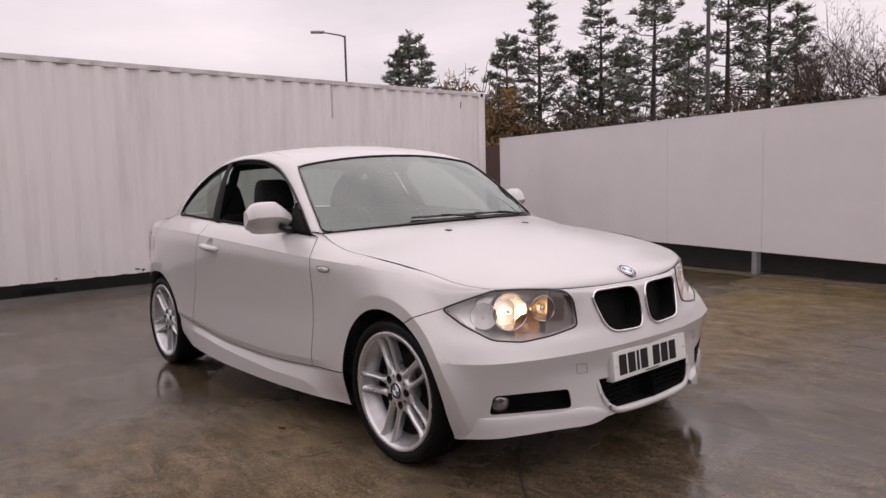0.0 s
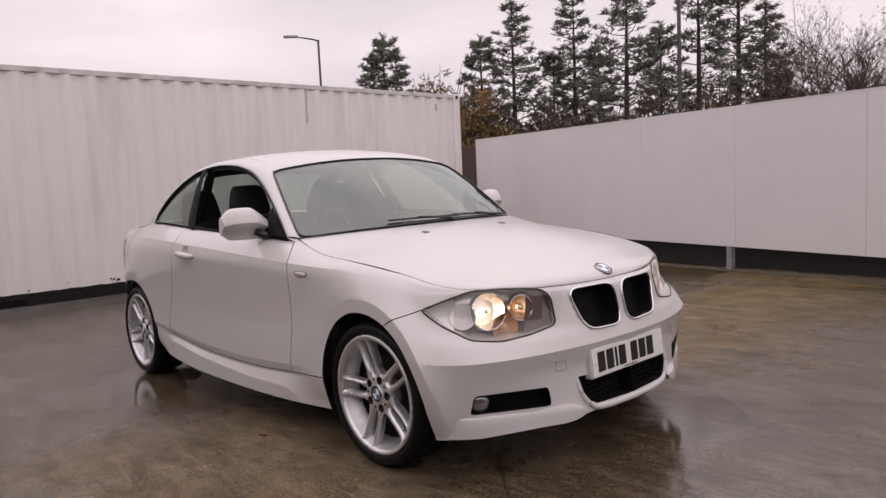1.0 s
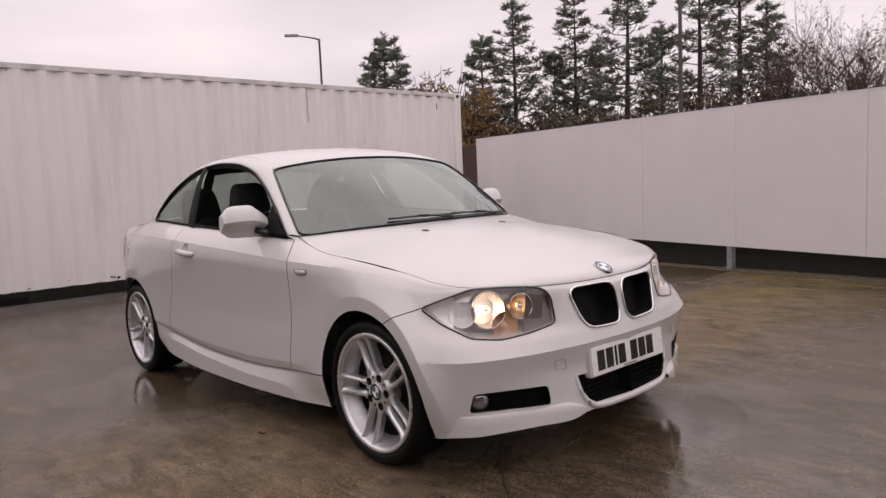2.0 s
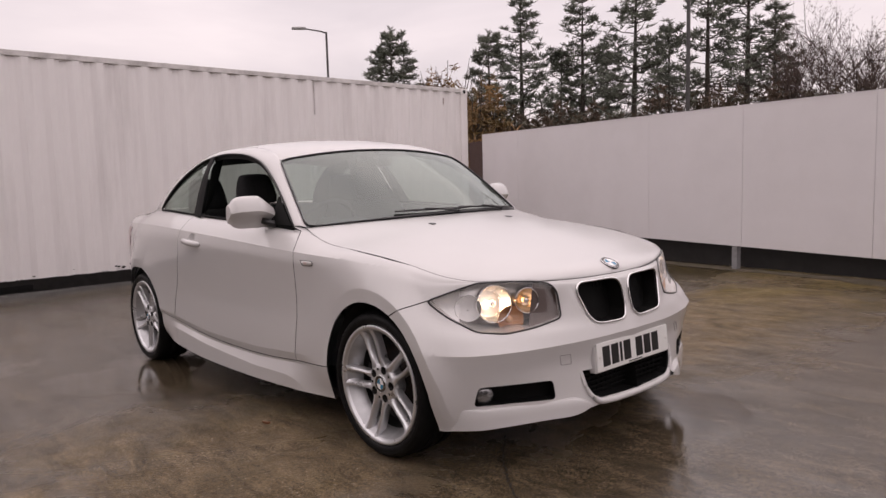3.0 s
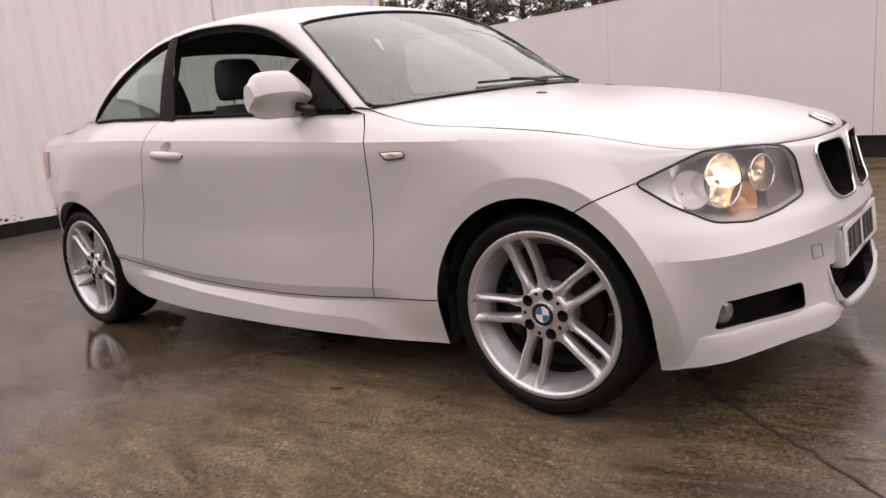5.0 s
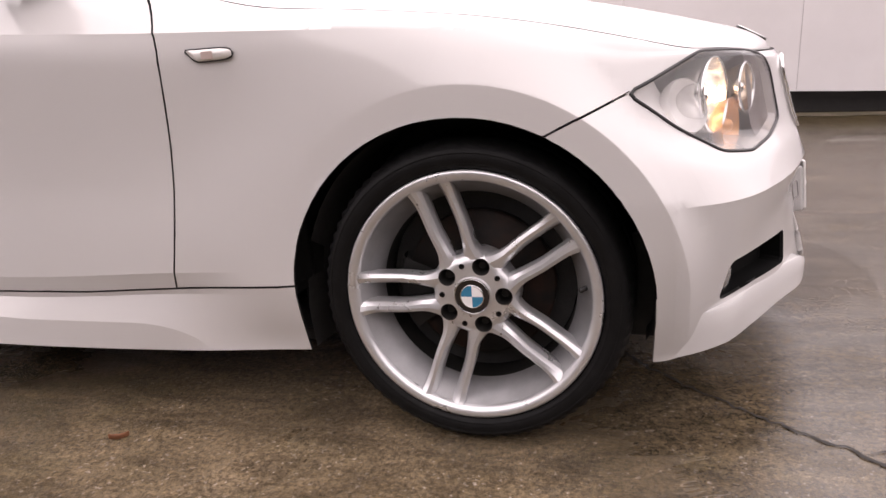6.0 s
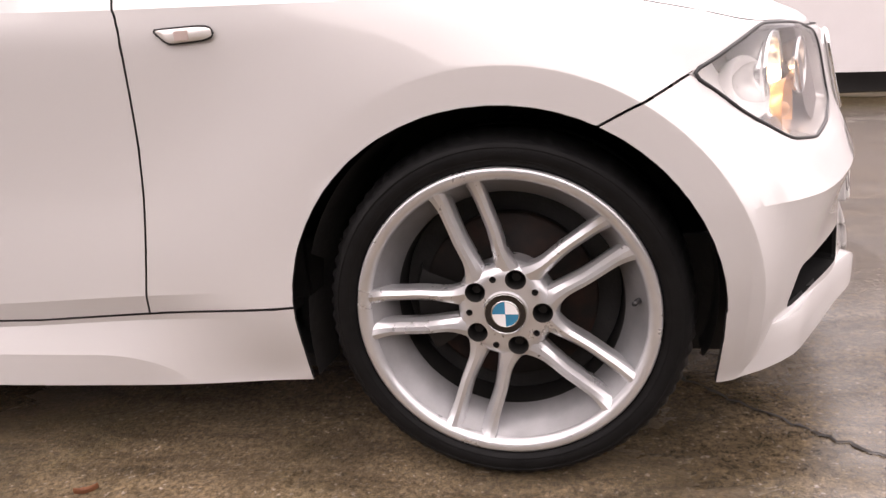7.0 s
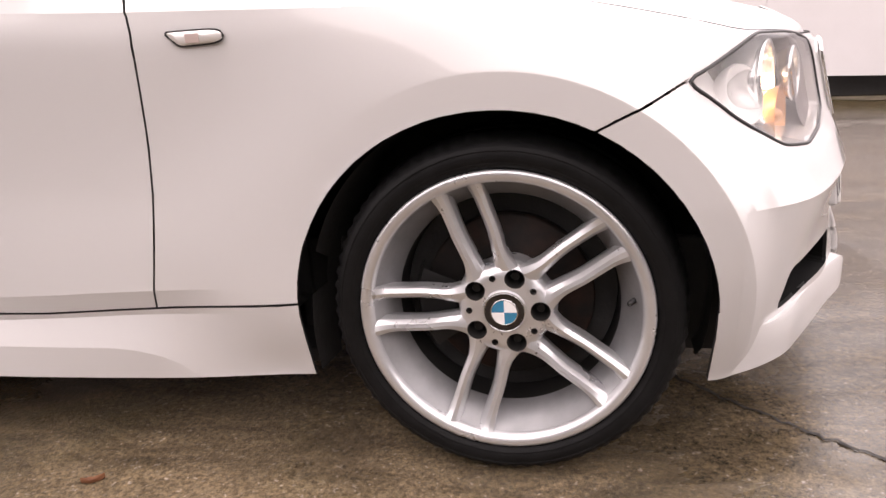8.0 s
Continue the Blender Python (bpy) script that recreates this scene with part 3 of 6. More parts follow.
def pine(seed, high, spread, low):
    """A pine: a tapered trunk, whorls of limbs, and sprays of needles on them with gaps between."""
    rnd = random.Random(seed)
    lean = Vector((rnd.uniform(-0.02, 0.02), rnd.uniform(-0.02, 0.02), 1))
    trunk = tube([lean * high * t for t in (-0.02, 0.25, 0.5, 0.75, 0.97)], [high * 0.017, high * 0.014, high * 0.010, high * 0.006, 0.012], 8)
    wood, verts, faces = [trunk], [], []

    def add(data):
        k = len(verts)
        verts.extend(data[0])
        faces.extend(tuple(i + k for i in f) for f in data[1])

    z = low * high
    while z < high * 0.96:
        t = (z / high - low) / (1 - low)
        reach = spread * (1 - t) ** 0.75 * (0.70 + 0.30 * min(1, t * 4)) * rnd.uniform(0.75, 1.15) + 0.18
        limbs = rnd.randint(4, 6)
        for q in range(limbs):
            if rnd.random() < 0.24:
                continue
            a = 6.283 * (q + rnd.uniform(-0.35, 0.35)) / limbs + z * 2.1
            r = reach * rnd.uniform(0.45, 1.15)
            out = Vector((math.cos(a), math.sin(a), 0))
            base = lean * z
            tip = base + out * r + Vector((0, 0, r * rnd.uniform(0.05, 0.45) + 0.08))
            mid = base.lerp(tip, 0.55) - Vector((0, 0, 0.10 * r))
            wood.append(tube([base, mid, tip], [0.030, 0.019, 0.007], 4, False))
            side = Vector((-out.y, out.x, 0))
            for f in (0.42, 0.62, 0.80, 0.94):
                if f * r < 0.18 or rnd.random() < 0.22:
                    continue
                c = base.lerp(mid, f / 0.55) if f < 0.55 else mid.lerp(tip, (f - 0.55) / 0.45)
                twig = r * 0.34 * (1.15 - f) * rnd.uniform(0.6, 1.3) + 0.10
                for way in (-1, 1):
                    end = c + side * way * twig + out * twig * 0.55 + Vector((0, 0, twig * rnd.uniform(0.1, 0.5)))
                    if twig > 0.22:
                        wood.append(tube([c, end], [0.008, 0.004], 3, False))
                    for g in (0.5, 0.8, 1.05):
                        p = c.lerp(end, g) + Vector((rnd.gauss(0, 0.05), rnd.gauss(0, 0.05), rnd.gauss(0.04, 0.05)))
                        add(clump_of(rnd, p, rnd.uniform(0.14, 0.25), 6, 0.5, 0.55))
            add(clump_of(rnd, tip, 0.26, 9, 0.5, 0.6))
        z += high * rnd.uniform(0.034, 0.058)
    for i in range(6):
        add(clump_of(rnd, lean * high * (0.95 + 0.01 * i), 0.25, 7, 0.4, 0.9))
    return join(*wood), (verts, faces)


def build_pines():
    kinds = [pine(11, 8.6, 2.2, 0.10), pine(23, 9.6, 2.7, 0.12), pine(37, 8.0, 2.1, 0.08), pine(51, 10.2, 3.0, 0.12)]
    trees = []
    for i, (wood, crown) in enumerate(kinds):
        root = empty("pine_tree", Matrix.Identity(4), "tall dark green pine with open whorled limbs behind the hoarding", "tree", "pines behind the yard")
        part("trunk", wood, BARK, root)
        tagged(part("crown", crown, NEEDLES, root, "dark green needle sprays"), kind="stuff")
        trees.append(root)
    # bearing, distance, kind, height over the kind's own, turn
    stand = [(142.6, 33, 2, 0.98, 40), (143.4, 34, 0, 0.84, 200), (141.6, 35, 0, 0.86, 100), (135.0, 31, 2, 0.90, 10), (132.5, 32, 0, 1.02, 80), (129.6, 34, 2, 0.86, 150), (127.9, 33, 0, 1.06, 210),
             (124.2, 31, 1, 0.98, 300), (121.6, 35, 2, 0.98, 20), (118.9, 31, 3, 0.93, 120), (116.2, 33, 1, 1.06, 250), (114.4, 36, 0, 0.98, 60),
             (126.0, 38, 3, 0.80, 75)]
    used = set()
    for bearing, dist, k, s, turn in stand:
        m = Matrix.Translation(afar(bearing, dist)) @ pose(0, 0, 0, 0, 0, turn)
        if k in used:
            ob = copy_thing(trees[k], m)
        else:
            ob = trees[k]
            ob.matrix_basis = m
            used.add(k)
        ob.scale = (s, s, s)


build_pines()


def bush(seed, wide, high, count, size):
    rnd = random.Random(seed)
    wood, verts, faces = [], [], []
    for _ in range(9):
        a, r = rnd.uniform(0, 6.28), rnd.uniform(0.2, 0.8) * wide
        wood.append(tube([(0, 0, 0), (math.cos(a) * r * 0.5, math.sin(a) * r * 0.5, high * 0.5), (math.cos(a) * r, math.sin(a) * r, high * rnd.uniform(0.7, 1.0))], [0.05, 0.03, 0.008], 5, False))
    for _ in range(count):
        a, r = rnd.uniform(0, 6.283), wide * math.sqrt(rnd.random())
        top = high * (1 - 0.45 * (r / wide) ** 2) * (0.80 + 0.35 * noise.noise((math.cos(a) * r * 1.3, math.sin(a) * r * 1.3, seed)))
        z = top * (1 - rnd.random() ** 1.6 * 0.9)
        c = clump_of(rnd, (math.cos(a) * r, math.sin(a) * r, z), rnd.uniform(0.6, 1.2) * size, 5, 0.8, 0.1)
        k = len(verts)
        verts += c[0]
        faces += [tuple(i + k for i in f) for f in c[1]]
    return join(*wood), (verts, faces)


def build_bushes():
    for bearing, dist, wide, high, leaf, label, seed in (
            (138.6, 30, 1.9, 6.3, AUTUMN, "autumn shrub with orange-brown leaves behind the container", 3),
            (136.4, 26, 1.9, 5.2, AUTUMN, "rust-brown autumn shrub at the gap by the fence", 4),
            (139.9, 33, 1.9, 6.0, BROWN_LEAF, "brown half-bare shrub behind the container", 5),
            (133.5, 27, 1.9, 4.3, BROWN_LEAF, "dense dark undergrowth below the pines", 6),
            (129.5, 28, 2.0, 4.4, BROWN_LEAF, "dense dark undergrowth below the pines", 7),
            (125.8, 28, 1.9, 4.1, BROWN_LEAF, "dense dark undergrowth below the pines", 8),
            (121.7, 28, 2.0, 4.6, BROWN_LEAF, "dense dark undergrowth below the pines", 9),
            (117.5, 28, 2.0, 4.6, BROWN_LEAF, "dense dark undergrowth below the pines", 10),
            (113.5, 29, 2.0, 4.8, BROWN_LEAF, "brown leafless scrub beside bare trees", 12),
            (109.4, 30, 2.0, 5.0, BROWN_LEAF, "brown leafless scrub beside bare trees", 13)):
        wood, crown = bush(seed, wide, high, 1500, 0.27)
        root = empty("shrub", Matrix.Translation(afar(bearing, dist)), label, "shrub")
        part("stem_clump", wood, BARK, root)
        tagged(part("foliage", crown, leaf, root), kind="stuff")


build_bushes()


def bare_tree(seed, high):
    """A leafless tree: limbs that fork and fork again."""
    rnd = random.Random(seed)
    pieces, leaves = [], []

    def grow(p, d, length, r, depth):
        if depth >= 5 and rnd.random() < 0.30:
            leaves.append(clump_of(rnd, p + d * length, 0.10, 3, 0.8, 0.0))
        q = p + d * length * 0.5 + Vector((rnd.gauss(0, 0.04), rnd.gauss(0, 0.04), 0)) * length
        e = p + d * length
        pieces.append(tube([p, q, e], [r, r * 0.82, r * 0.62], 6 if depth < 2 else 3, False))
        if depth == 6:
            return
        for _ in range(3 if depth < 5 else 2):
            nd = (d + Vector((rnd.gauss(0, 0.42), rnd.gauss(0, 0.42), rnd.gauss(0.12, 0.22)))).normalized()
            grow(e if rnd.random() < 0.6 else q, nd, length * rnd.uniform(0.62, 0.86), r * 0.57, depth + 1)

    grow(Vector((0, 0, 0)), Vector((0, 0, 1)), high * 0.25, high * 0.0125, 0)
    return join(*pieces), join(*leaves)


def build_bare_trees():
    for bearing, dist, high, seed in ((113.4, 30, 7.6, 2), (111.6, 28, 7.2, 5), (109.8, 29, 8.2, 9), (107.6, 30, 8.4, 14), (105.2, 28, 8.0, 21), (112.4, 33, 9.2, 31), (109.0, 34, 9.4, 35)):
        root = empty("bare_tree", Matrix.Translation(afar(bearing, dist)), "leafless brown autumn tree with fine twigs", "tree", "bare trees behind the hoarding")
        wood, leaves = bare_tree(seed, high)
        tagged(part("bough_crown", wood, TWIG, root), kind="stuff")
        tagged(part("last_leaves", leaves, BROWN_LEAF, root, "a few brown leaves left on the twigs"), kind="stuff")


build_bare_trees()


def build_street_lamp():
    root = empty("street_lamp", Matrix.Translation(afar(147.45, 36)) @ pose(0, 0, 0, 0, 0, 57.5), "grey street lamp with a short arm and flat head", "street lamp")
    part("pole", tube([(0, 0, -0.1), (0, 0, 1.2), (0, 0, 1.25), (0, 0, 8.35)], [0.085, 0.085, 0.06, 0.05], 12), LAMP_PAINT, root)
    part("arm", tube([(0, 0, 8.30), (-0.25, 0, 8.38), (-1.0, 0, 8.50)], [0.04, 0.035, 0.03], 8), LAMP_PAINT, root)
    part("head", box(-1.62, -0.95, -0.11, 0.11, 8.46, 8.58, 0.04), LAMP_HEAD, root, "pale flat lamp head")


build_street_lamp()
pole_root = empty("lamp_column", Matrix.Translation(afar(120.25, 27)), "tall slim dark lighting column among the pines", "pole")
part("shaft", tube([(0, 0, -0.1), (0, 0, 1.0), (0, 0, 1.05), (0, 0, 11.5)], [0.10, 0.10, 0.075, 0.055], 12), LAMP_PAINT, pole_root)
part("base_door", box(0.085, 0.108, -0.05, 0.05, 0.4, 0.85, 0.004), LAMP_PAINT, pole_root)


# ---- the car ----
import mathutils
import mathutils.bvhtree
import mathutils.geometry
import mathutils.interpolate


def smooth_line(points, n_each):
    """A smooth curve through points (monotone cubic, no overshoot), n_each steps in every span."""
    p = np.array(points, float)
    d = np.diff(p, axis=0)
    m = np.zeros_like(p)
    m[0], m[-1] = d[0], d[-1]
    a, c = d[:-1], d[1:]
    same = a * c > 0
    m[1:-1] = np.where(same, 2 * a * c / np.where(same, a + c, 1), 0)
    out = []
    for i in range(len(p) - 1):
        k = n_each[i] if isinstance(n_each, (list, tuple)) else n_each
        for j in range(k):
            t = j / k
            h = (2 * t**3 - 3 * t**2 + 1, t**3 - 2 * t**2 + t, -2 * t**3 + 3 * t**2, t**3 - t**2)
            out.append(h[0] * p[i] + h[1] * m[i] + h[2] * p[i + 1] + h[3] * m[i + 1])
    out.append(p[-1])
    return np.array(out)


def along(points, n):
    """n points at even lengths on the smooth curve through points."""
    p = smooth_line(points, 24)
    s = np.r_[0, np.cumsum(np.linalg.norm(np.diff(p, axis=0), axis=1))]
    at = np.linspace(0, s[-1], n)
    return np.stack([np.interp(at, s, p[:, k]) for k in range(p.shape[1])], 1)


# The body's feature lines, from the middle of the nose round the side to the middle of the tail: (x, half width, height).
LIP = [(0.685, 0, .222), (0.675, .20, .222), (0.640, .385, .206), (0.518, .60, .196), (0.416, .725, .190), (.345, .785, .186), (.18, .81, .19), (0, .815, .19), (-.2, .81, .19),
       (-.38, .808, .179), (-.65, .832, .172), (-1.1, .853, .170), (-1.6, .857, .176), (-2.1, .848, .205), (-2.4, .80, .25), (-2.66, .79, .25), (-2.95, .78, .24), (-3.2, .75, .23), (-3.45, .66, .23), (-3.55, .42, .23), (-3.59, 0, .23)]
FOOT = [(0.680, 0, .29), (0.670, .20, .29), (0.627, .40, .29), (0.533, .59, .295), (0.446, .725, .295), (.360, .805, .295), (.18, .835, .30), (0, .84, .30), (-.2, .835, .30),
        (-.38, .824, .310), (-.65, .830, .300), (-1.1, .838, .282), (-1.6, .840, .291), (-2.1, .840, .336), (-2.4, .847, .36), (-2.66, .855, .36), (-2.95, .84, .36), (-3.22, .79, .35), (-3.48, .69, .34), (-3.585, .43, .34), (-3.62, 0, .34)]
LOW = [(0.660, 0, .40), (0.652, .20, .40), (0.622, .40, .40), (0.553, .585, .40), (0.464, .735, .40), (.362, .825, .40), (.18, .852, .42), (0, .858, .42), (-.2, .853, .42),
       (-.38, .838, .42), (-.65, .838, .42), (-1.1, .843, .41), (-1.6, .848, .41), (-2.1, .850, .43), (-2.4, .858, .46), (-2.66, .862, .46), (-2.95, .852, .45), (-3.22, .80, .45), (-3.49, .71, .45), (-3.60, .44, .45), (-3.635, 0, .45)]
STEP = [(0.680, 0, .485), (0.672, .20, .485), (0.642, .40, .482), (0.576, .585, .480), (0.478, .745, .482), (.362, .832, .49), (.18, .852, .53), (0, .858, .54), (-.2, .852, .54),
        (-.38, .834, .54), (-.65, .832, .53), (-1.1, .838, .53), (-1.6, .844, .54), (-2.1, .852, .55), (-2.4, .860, .56), (-2.66, .864, .57), (-2.95, .855, .55), (-3.21, .81, .55), (-3.49, .73, .56), (-3.605, .45, .57), (-3.64, 0, .57)]
NOSE = [(0.666, 0, .520), (0.658, .20, .522), (0.622, .40, .525), (0.544, .585, .522), (0.444, .742, .535), (.338, .822, .555), (.17, .838, .60), (0, .848, .62), (-.2, .842, .61),
        (-.38, .830, .61), (-.65, .834, .61), (-1.1, .843, .62), (-1.6, .850, .63), (-2.1, .855, .64), (-2.4, .861, .65), (-2.66, .864, .66), (-2.95, .856, .64), (-3.20, .815, .65), (-3.48, .735, .66), (-3.60, .45, .67), (-3.63, 0, .68)]
MID = [(.655, 0, .56), (.645, .20, .565), (.602, .38, .57), (.513, .565, .575), (.410, .70, .605), (.300, .79, .635), (.17, .822, .675), (0, .838, .70), (-.2, .838, .70),
       (-.38, .834, .70), (-.65, .841, .70), (-1.1, .850, .71), (-1.6, .857, .72), (-2.1, .860, .73), (-2.4, .860, .74), (-2.66, .858, .75), (-2.95, .850, .73), (-3.2, .815, .73), (-3.47, .735, .73), (-3.59, .45, .74), (-3.615, 0, .75)]
BROW = [(.628, 0, .690), (.618, .20, .694), (.565, .385, .706), (.497, .525, .722), (.424, .632, .727), (.300, .752, .722), (.17, .800, .748), (0, .822, .768), (-.2, .832, .775),
        (-.38, .838, .78), (-.65, .848, .79), (-1.1, .857, .815), (-1.6, .862, .84), (-2.1, .860, .86), (-2.4, .852, .87), (-2.66, .838, .875), (-2.95, .82, .87), (-3.2, .785, .87), (-3.44, .71, .87), (-3.555, .44, .875), (-3.58, 0, .88)]
CREASE = [(.618, 0, .700), (.609, .20, .703), (.559, .385, .711), (.492, .524, .7265), (.419, .631, .732), (.292, .742, .742), (.16, .782, .772), (0, .808, .796), (-.2, .824, .814),
          (-.38, .834, .824), (-.65, .842, .838), (-1.1, .848, .868), (-1.6, .850, .900), (-2.1, .842, .928), (-2.4, .826, .940), (-2.66, .80, .945), (-2.95, .772, .945), (-3.2, .74, .945), (-3.42, .665, .94), (-3.53, .43, .95), (-3.555, 0, .955)]
EDGE = [(.607, 0, .711), (.598, .20, .713), (.552, .385, .717), (.486, .522, .731), (.413, .629, .737), (.284, .715, .765), (.15, .735, .797), (0, .752, .824), (-.2, .762, .848),
        (-.38, .760, .866), (-.65, .752, .922), (-1.1, .772, .955), (-1.6, .770, .985), (-2.1, .745, 1.010), (-2.4, .715, 1.024), (-2.66, .685, 1.026), (-2.95, .68, 1.0), (-3.2, .665, .99), (-3.38, .60, .985), (-3.49, .40, .99), (-3.52, 0, .995)]
# the nose rounds away from its middle towards the lamps
NOSE_W, NOSE_BACK = (0.0, 0.20, 0.39, 0.585, 0.74, 0.80), (0.012, 0.011, 0.021, 0.017, 0.004, 0.0)


def nose_back(w):
    return float(np.interp(abs(w), NOSE_W, NOSE_BACK))


for line_ in (LIP, FOOT, LOW, STEP, NOSE, MID, BROW, CREASE, EDGE):
    k_ = 1.35 if line_ in (MID, BROW, CREASE, EDGE) else 1.0
    line_[:5] = [(x - nose_back(w) * k_, w, z) for x, w, z in line_[:5]]
# the tail draws in towards its corners, most of all above the bumper
for line_, k_ in ((LIP, 1.6), (FOOT, 2.1), (LOW, 2.2), (STEP, 2.3), (NOSE, 2.1), (MID, 1.9), (BROW, 1.4), (CREASE, 0.9), (EDGE, 0.5)):
    for i_, d_ in ((16, 0.032), (17, 0.042), (18, 0.075), (19, 0.035)):
        line_[i_] = (line_[i_][0], line_[i_][1] - d_ * k_, line_[i_][2])
SKIRT = [tuple((p + q) / 2 for p, q in zip(a, c)) for a, c in zip(LIP, FOOT)]
SKIRT[9:15] = [(-.38, .812, .190), (-.65, .831, .214), (-1.1, .846, .238), (-1.6, .849, .264), (-2.1, .845, .308), (-2.4, .835, .315)]
SHOULDER = [((a[0] + c[0]) / 2, (a[1] + c[1]) / 2 + (0.004 if a[1] > .5 else 0) * min(1, (c[2] - a[2]) / 0.03), (a[2] + c[2]) / 2 + 0.005 * min(1, (c[2] - a[2]) / 0.03)) for a, c in zip(CREASE, EDGE)]
HEM = [tuple(p + (q - p) * 0.45 for p, q in zip(a, c)) for a, c in zip(FOOT, LOW)]
HEM[10:15] = [(x, c[1] + 0.001, z + 0.052) for (x, w, z), c in zip(FOOT[10:15], LOW[10:15])]
FOOT[10:14] = [(x, w - 0.006, z) for x, w, z in FOOT[10:14]]
# groups of lines that run smoothly into one another; a crease lies where two groups meet
GROUPS = [([LIP, SKIRT], [3]), ([SKIRT, FOOT], [3]), ([FOOT, HEM], [3]), ([HEM, LOW, STEP], [4, 5]), ([STEP, NOSE, MID, BROW, CREASE], [4, 5, 8, 4]), ([CREASE, SHOULDER, EDGE], [3, 3])]
SPANS = [8, 8, 9, 7, 6, 6, 8, 8, 8, 10, 18, 18, 16, 10, 8, 8, 8, 7, 7, 9]
ARCHES = [((0.0, 0.315), 0.340), ((-2.66, 0.315), 0.345)]


def flared(x, w, z):
    """Swells the flanks out towards each wheel opening, ending in a crease above a flat upright band."""
    for (cx, cz), r in ARCHES:
        d = math.hypot(x - cx, z - cz) if z > cz else abs(x - cx)
        crease = r + 0.055
        u = min(1.0, max(0.0, (d - crease) / (0.17 - (0.115 * min(1.0, max(0.0, x / 0.25 - 0.2)) if cx == 0 else 0.0) + 0.07 * min(1.0, max(0.0, ((cx - x) if cx == 0 else (x - cx)) / r)))))
        soft = min(1.0, max(0.0, ((cx - x) if cx == 0 else (x - cx)) / r * 1.1 + 0.05))
        t = (1 - u) ** 2 * (1 - soft) + (1 - 3 * u * u + 2 * u**3) * soft
        t *= min(1, max(0, (z - 0.20) / (0.30 if x > 0.1 else 0.13))) * min(1, max(0, (0.47 - x) / 0.10)) * min(1, max(0, (x + 3.20) / 0.15))
        if w > 0.6:
            peak = (0.868 if cx == 0 else 0.873) - 0.025 * soft - (0.085 * max(0.0, (cx - x) / r) ** 2 if cx < 0 else 0.0)
            w = w + (max(w, peak - 0.002 * max(0.0, 1 - (d - r) / 0.06)) - w) * t
    return w


LIP_FINE = smooth_line(LIP, SPANS)


def curled(line):
    """The skirt's crease: level along the door, then curling down to the lower edge behind the front wheel."""
    out = line.copy()
    for i, (x, w, z) in enumerate(line):
        if -2.1 < x < -0.36:
            low = LIP_FINE[i]
            t = min(1.0, max(0.0, (-0.600 - x) / 0.17))
            h = low[2] + 0.004 + (max(0.236, z) - low[2] - 0.004) * math.sqrt(1 - (1 - t) ** 2)
            out[i] = (x, low[1] + (w + 0.007 - low[1]) * min(1.0, t * 2.5), h)
    return out


def build_tub():
    """The right half of the body below hood, windows and boot lid."""
    bands = []
    for lines, steps in GROUPS:
        lines = [curled(smooth_line(c, SPANS)) if c is SKIRT else smooth_line(c, SPANS) for c in lines]
        band = np.stack([smooth_line(np.stack([c[i] for c in lines]), steps) for i in range(len(lines[0]))], 1)
        bands.append(band if not bands else band[1:])
    rows = np.concatenate(bands)
    n_rows, n_cols = rows.shape[0], rows.shape[1]
    bm = bmesh.new()
    grid = [[bm.verts.new((rows[j, i, 0], -rows[j, i, 1], rows[j, i, 2])) for i in range(n_cols)] for j in range(n_rows)]
    for j in range(n_rows - 1):
        for i in range(n_cols - 1):
            bm.faces.new((grid[j][i + 1], grid[j][i], grid[j + 1][i], grid[j + 1][i + 1]))
    bmesh.ops.recalc_face_normals(bm, faces=bm.faces[:])
    mid = min(bm.faces, key=lambda f: (f.calc_center_median() - Vector((-1.3, -.85, .5))).length)
    if mid.normal.y > 0:
        bmesh.ops.reverse_faces(bm, faces=bm.faces[:])
    # rows along which two groups of lines meet are creases
    rows_at = np.cumsum([sum(steps) for _, steps in GROUPS])[:-1]
    spans = np.r_[0, np.cumsum(SPANS)]
    reach = [(0, n_cols), (0, n_cols), (spans[9], spans[14]), (0, spans[6]), (0, n_cols)]
    return bm, n_cols, {int(j): (int(r[0]), int(r[1])) for j, r in zip(rows_at, reach)}


def shape_arches(bm):
    """Scores rings round each wheel opening and sets the flat band within them proud."""
    for (cx, cz), r in ARCHES:
        for extra in (0.072, 0.0575, 0.0545, 0.028):
            ring = [on(cx + (r + extra) * math.cos(a), cz + (r + extra) * math.sin(a)) for a in np.linspace(0, math.pi, 49)]
            cut_out(bm, ring + [on(cx - r - extra, 0.10), on(cx + r + extra, 0.10)], SIDE, 0.2, keep=True)
    for v in bm.verts:
        v.co.y = -flared(v.co.x, -v.co.y, v.co.z)


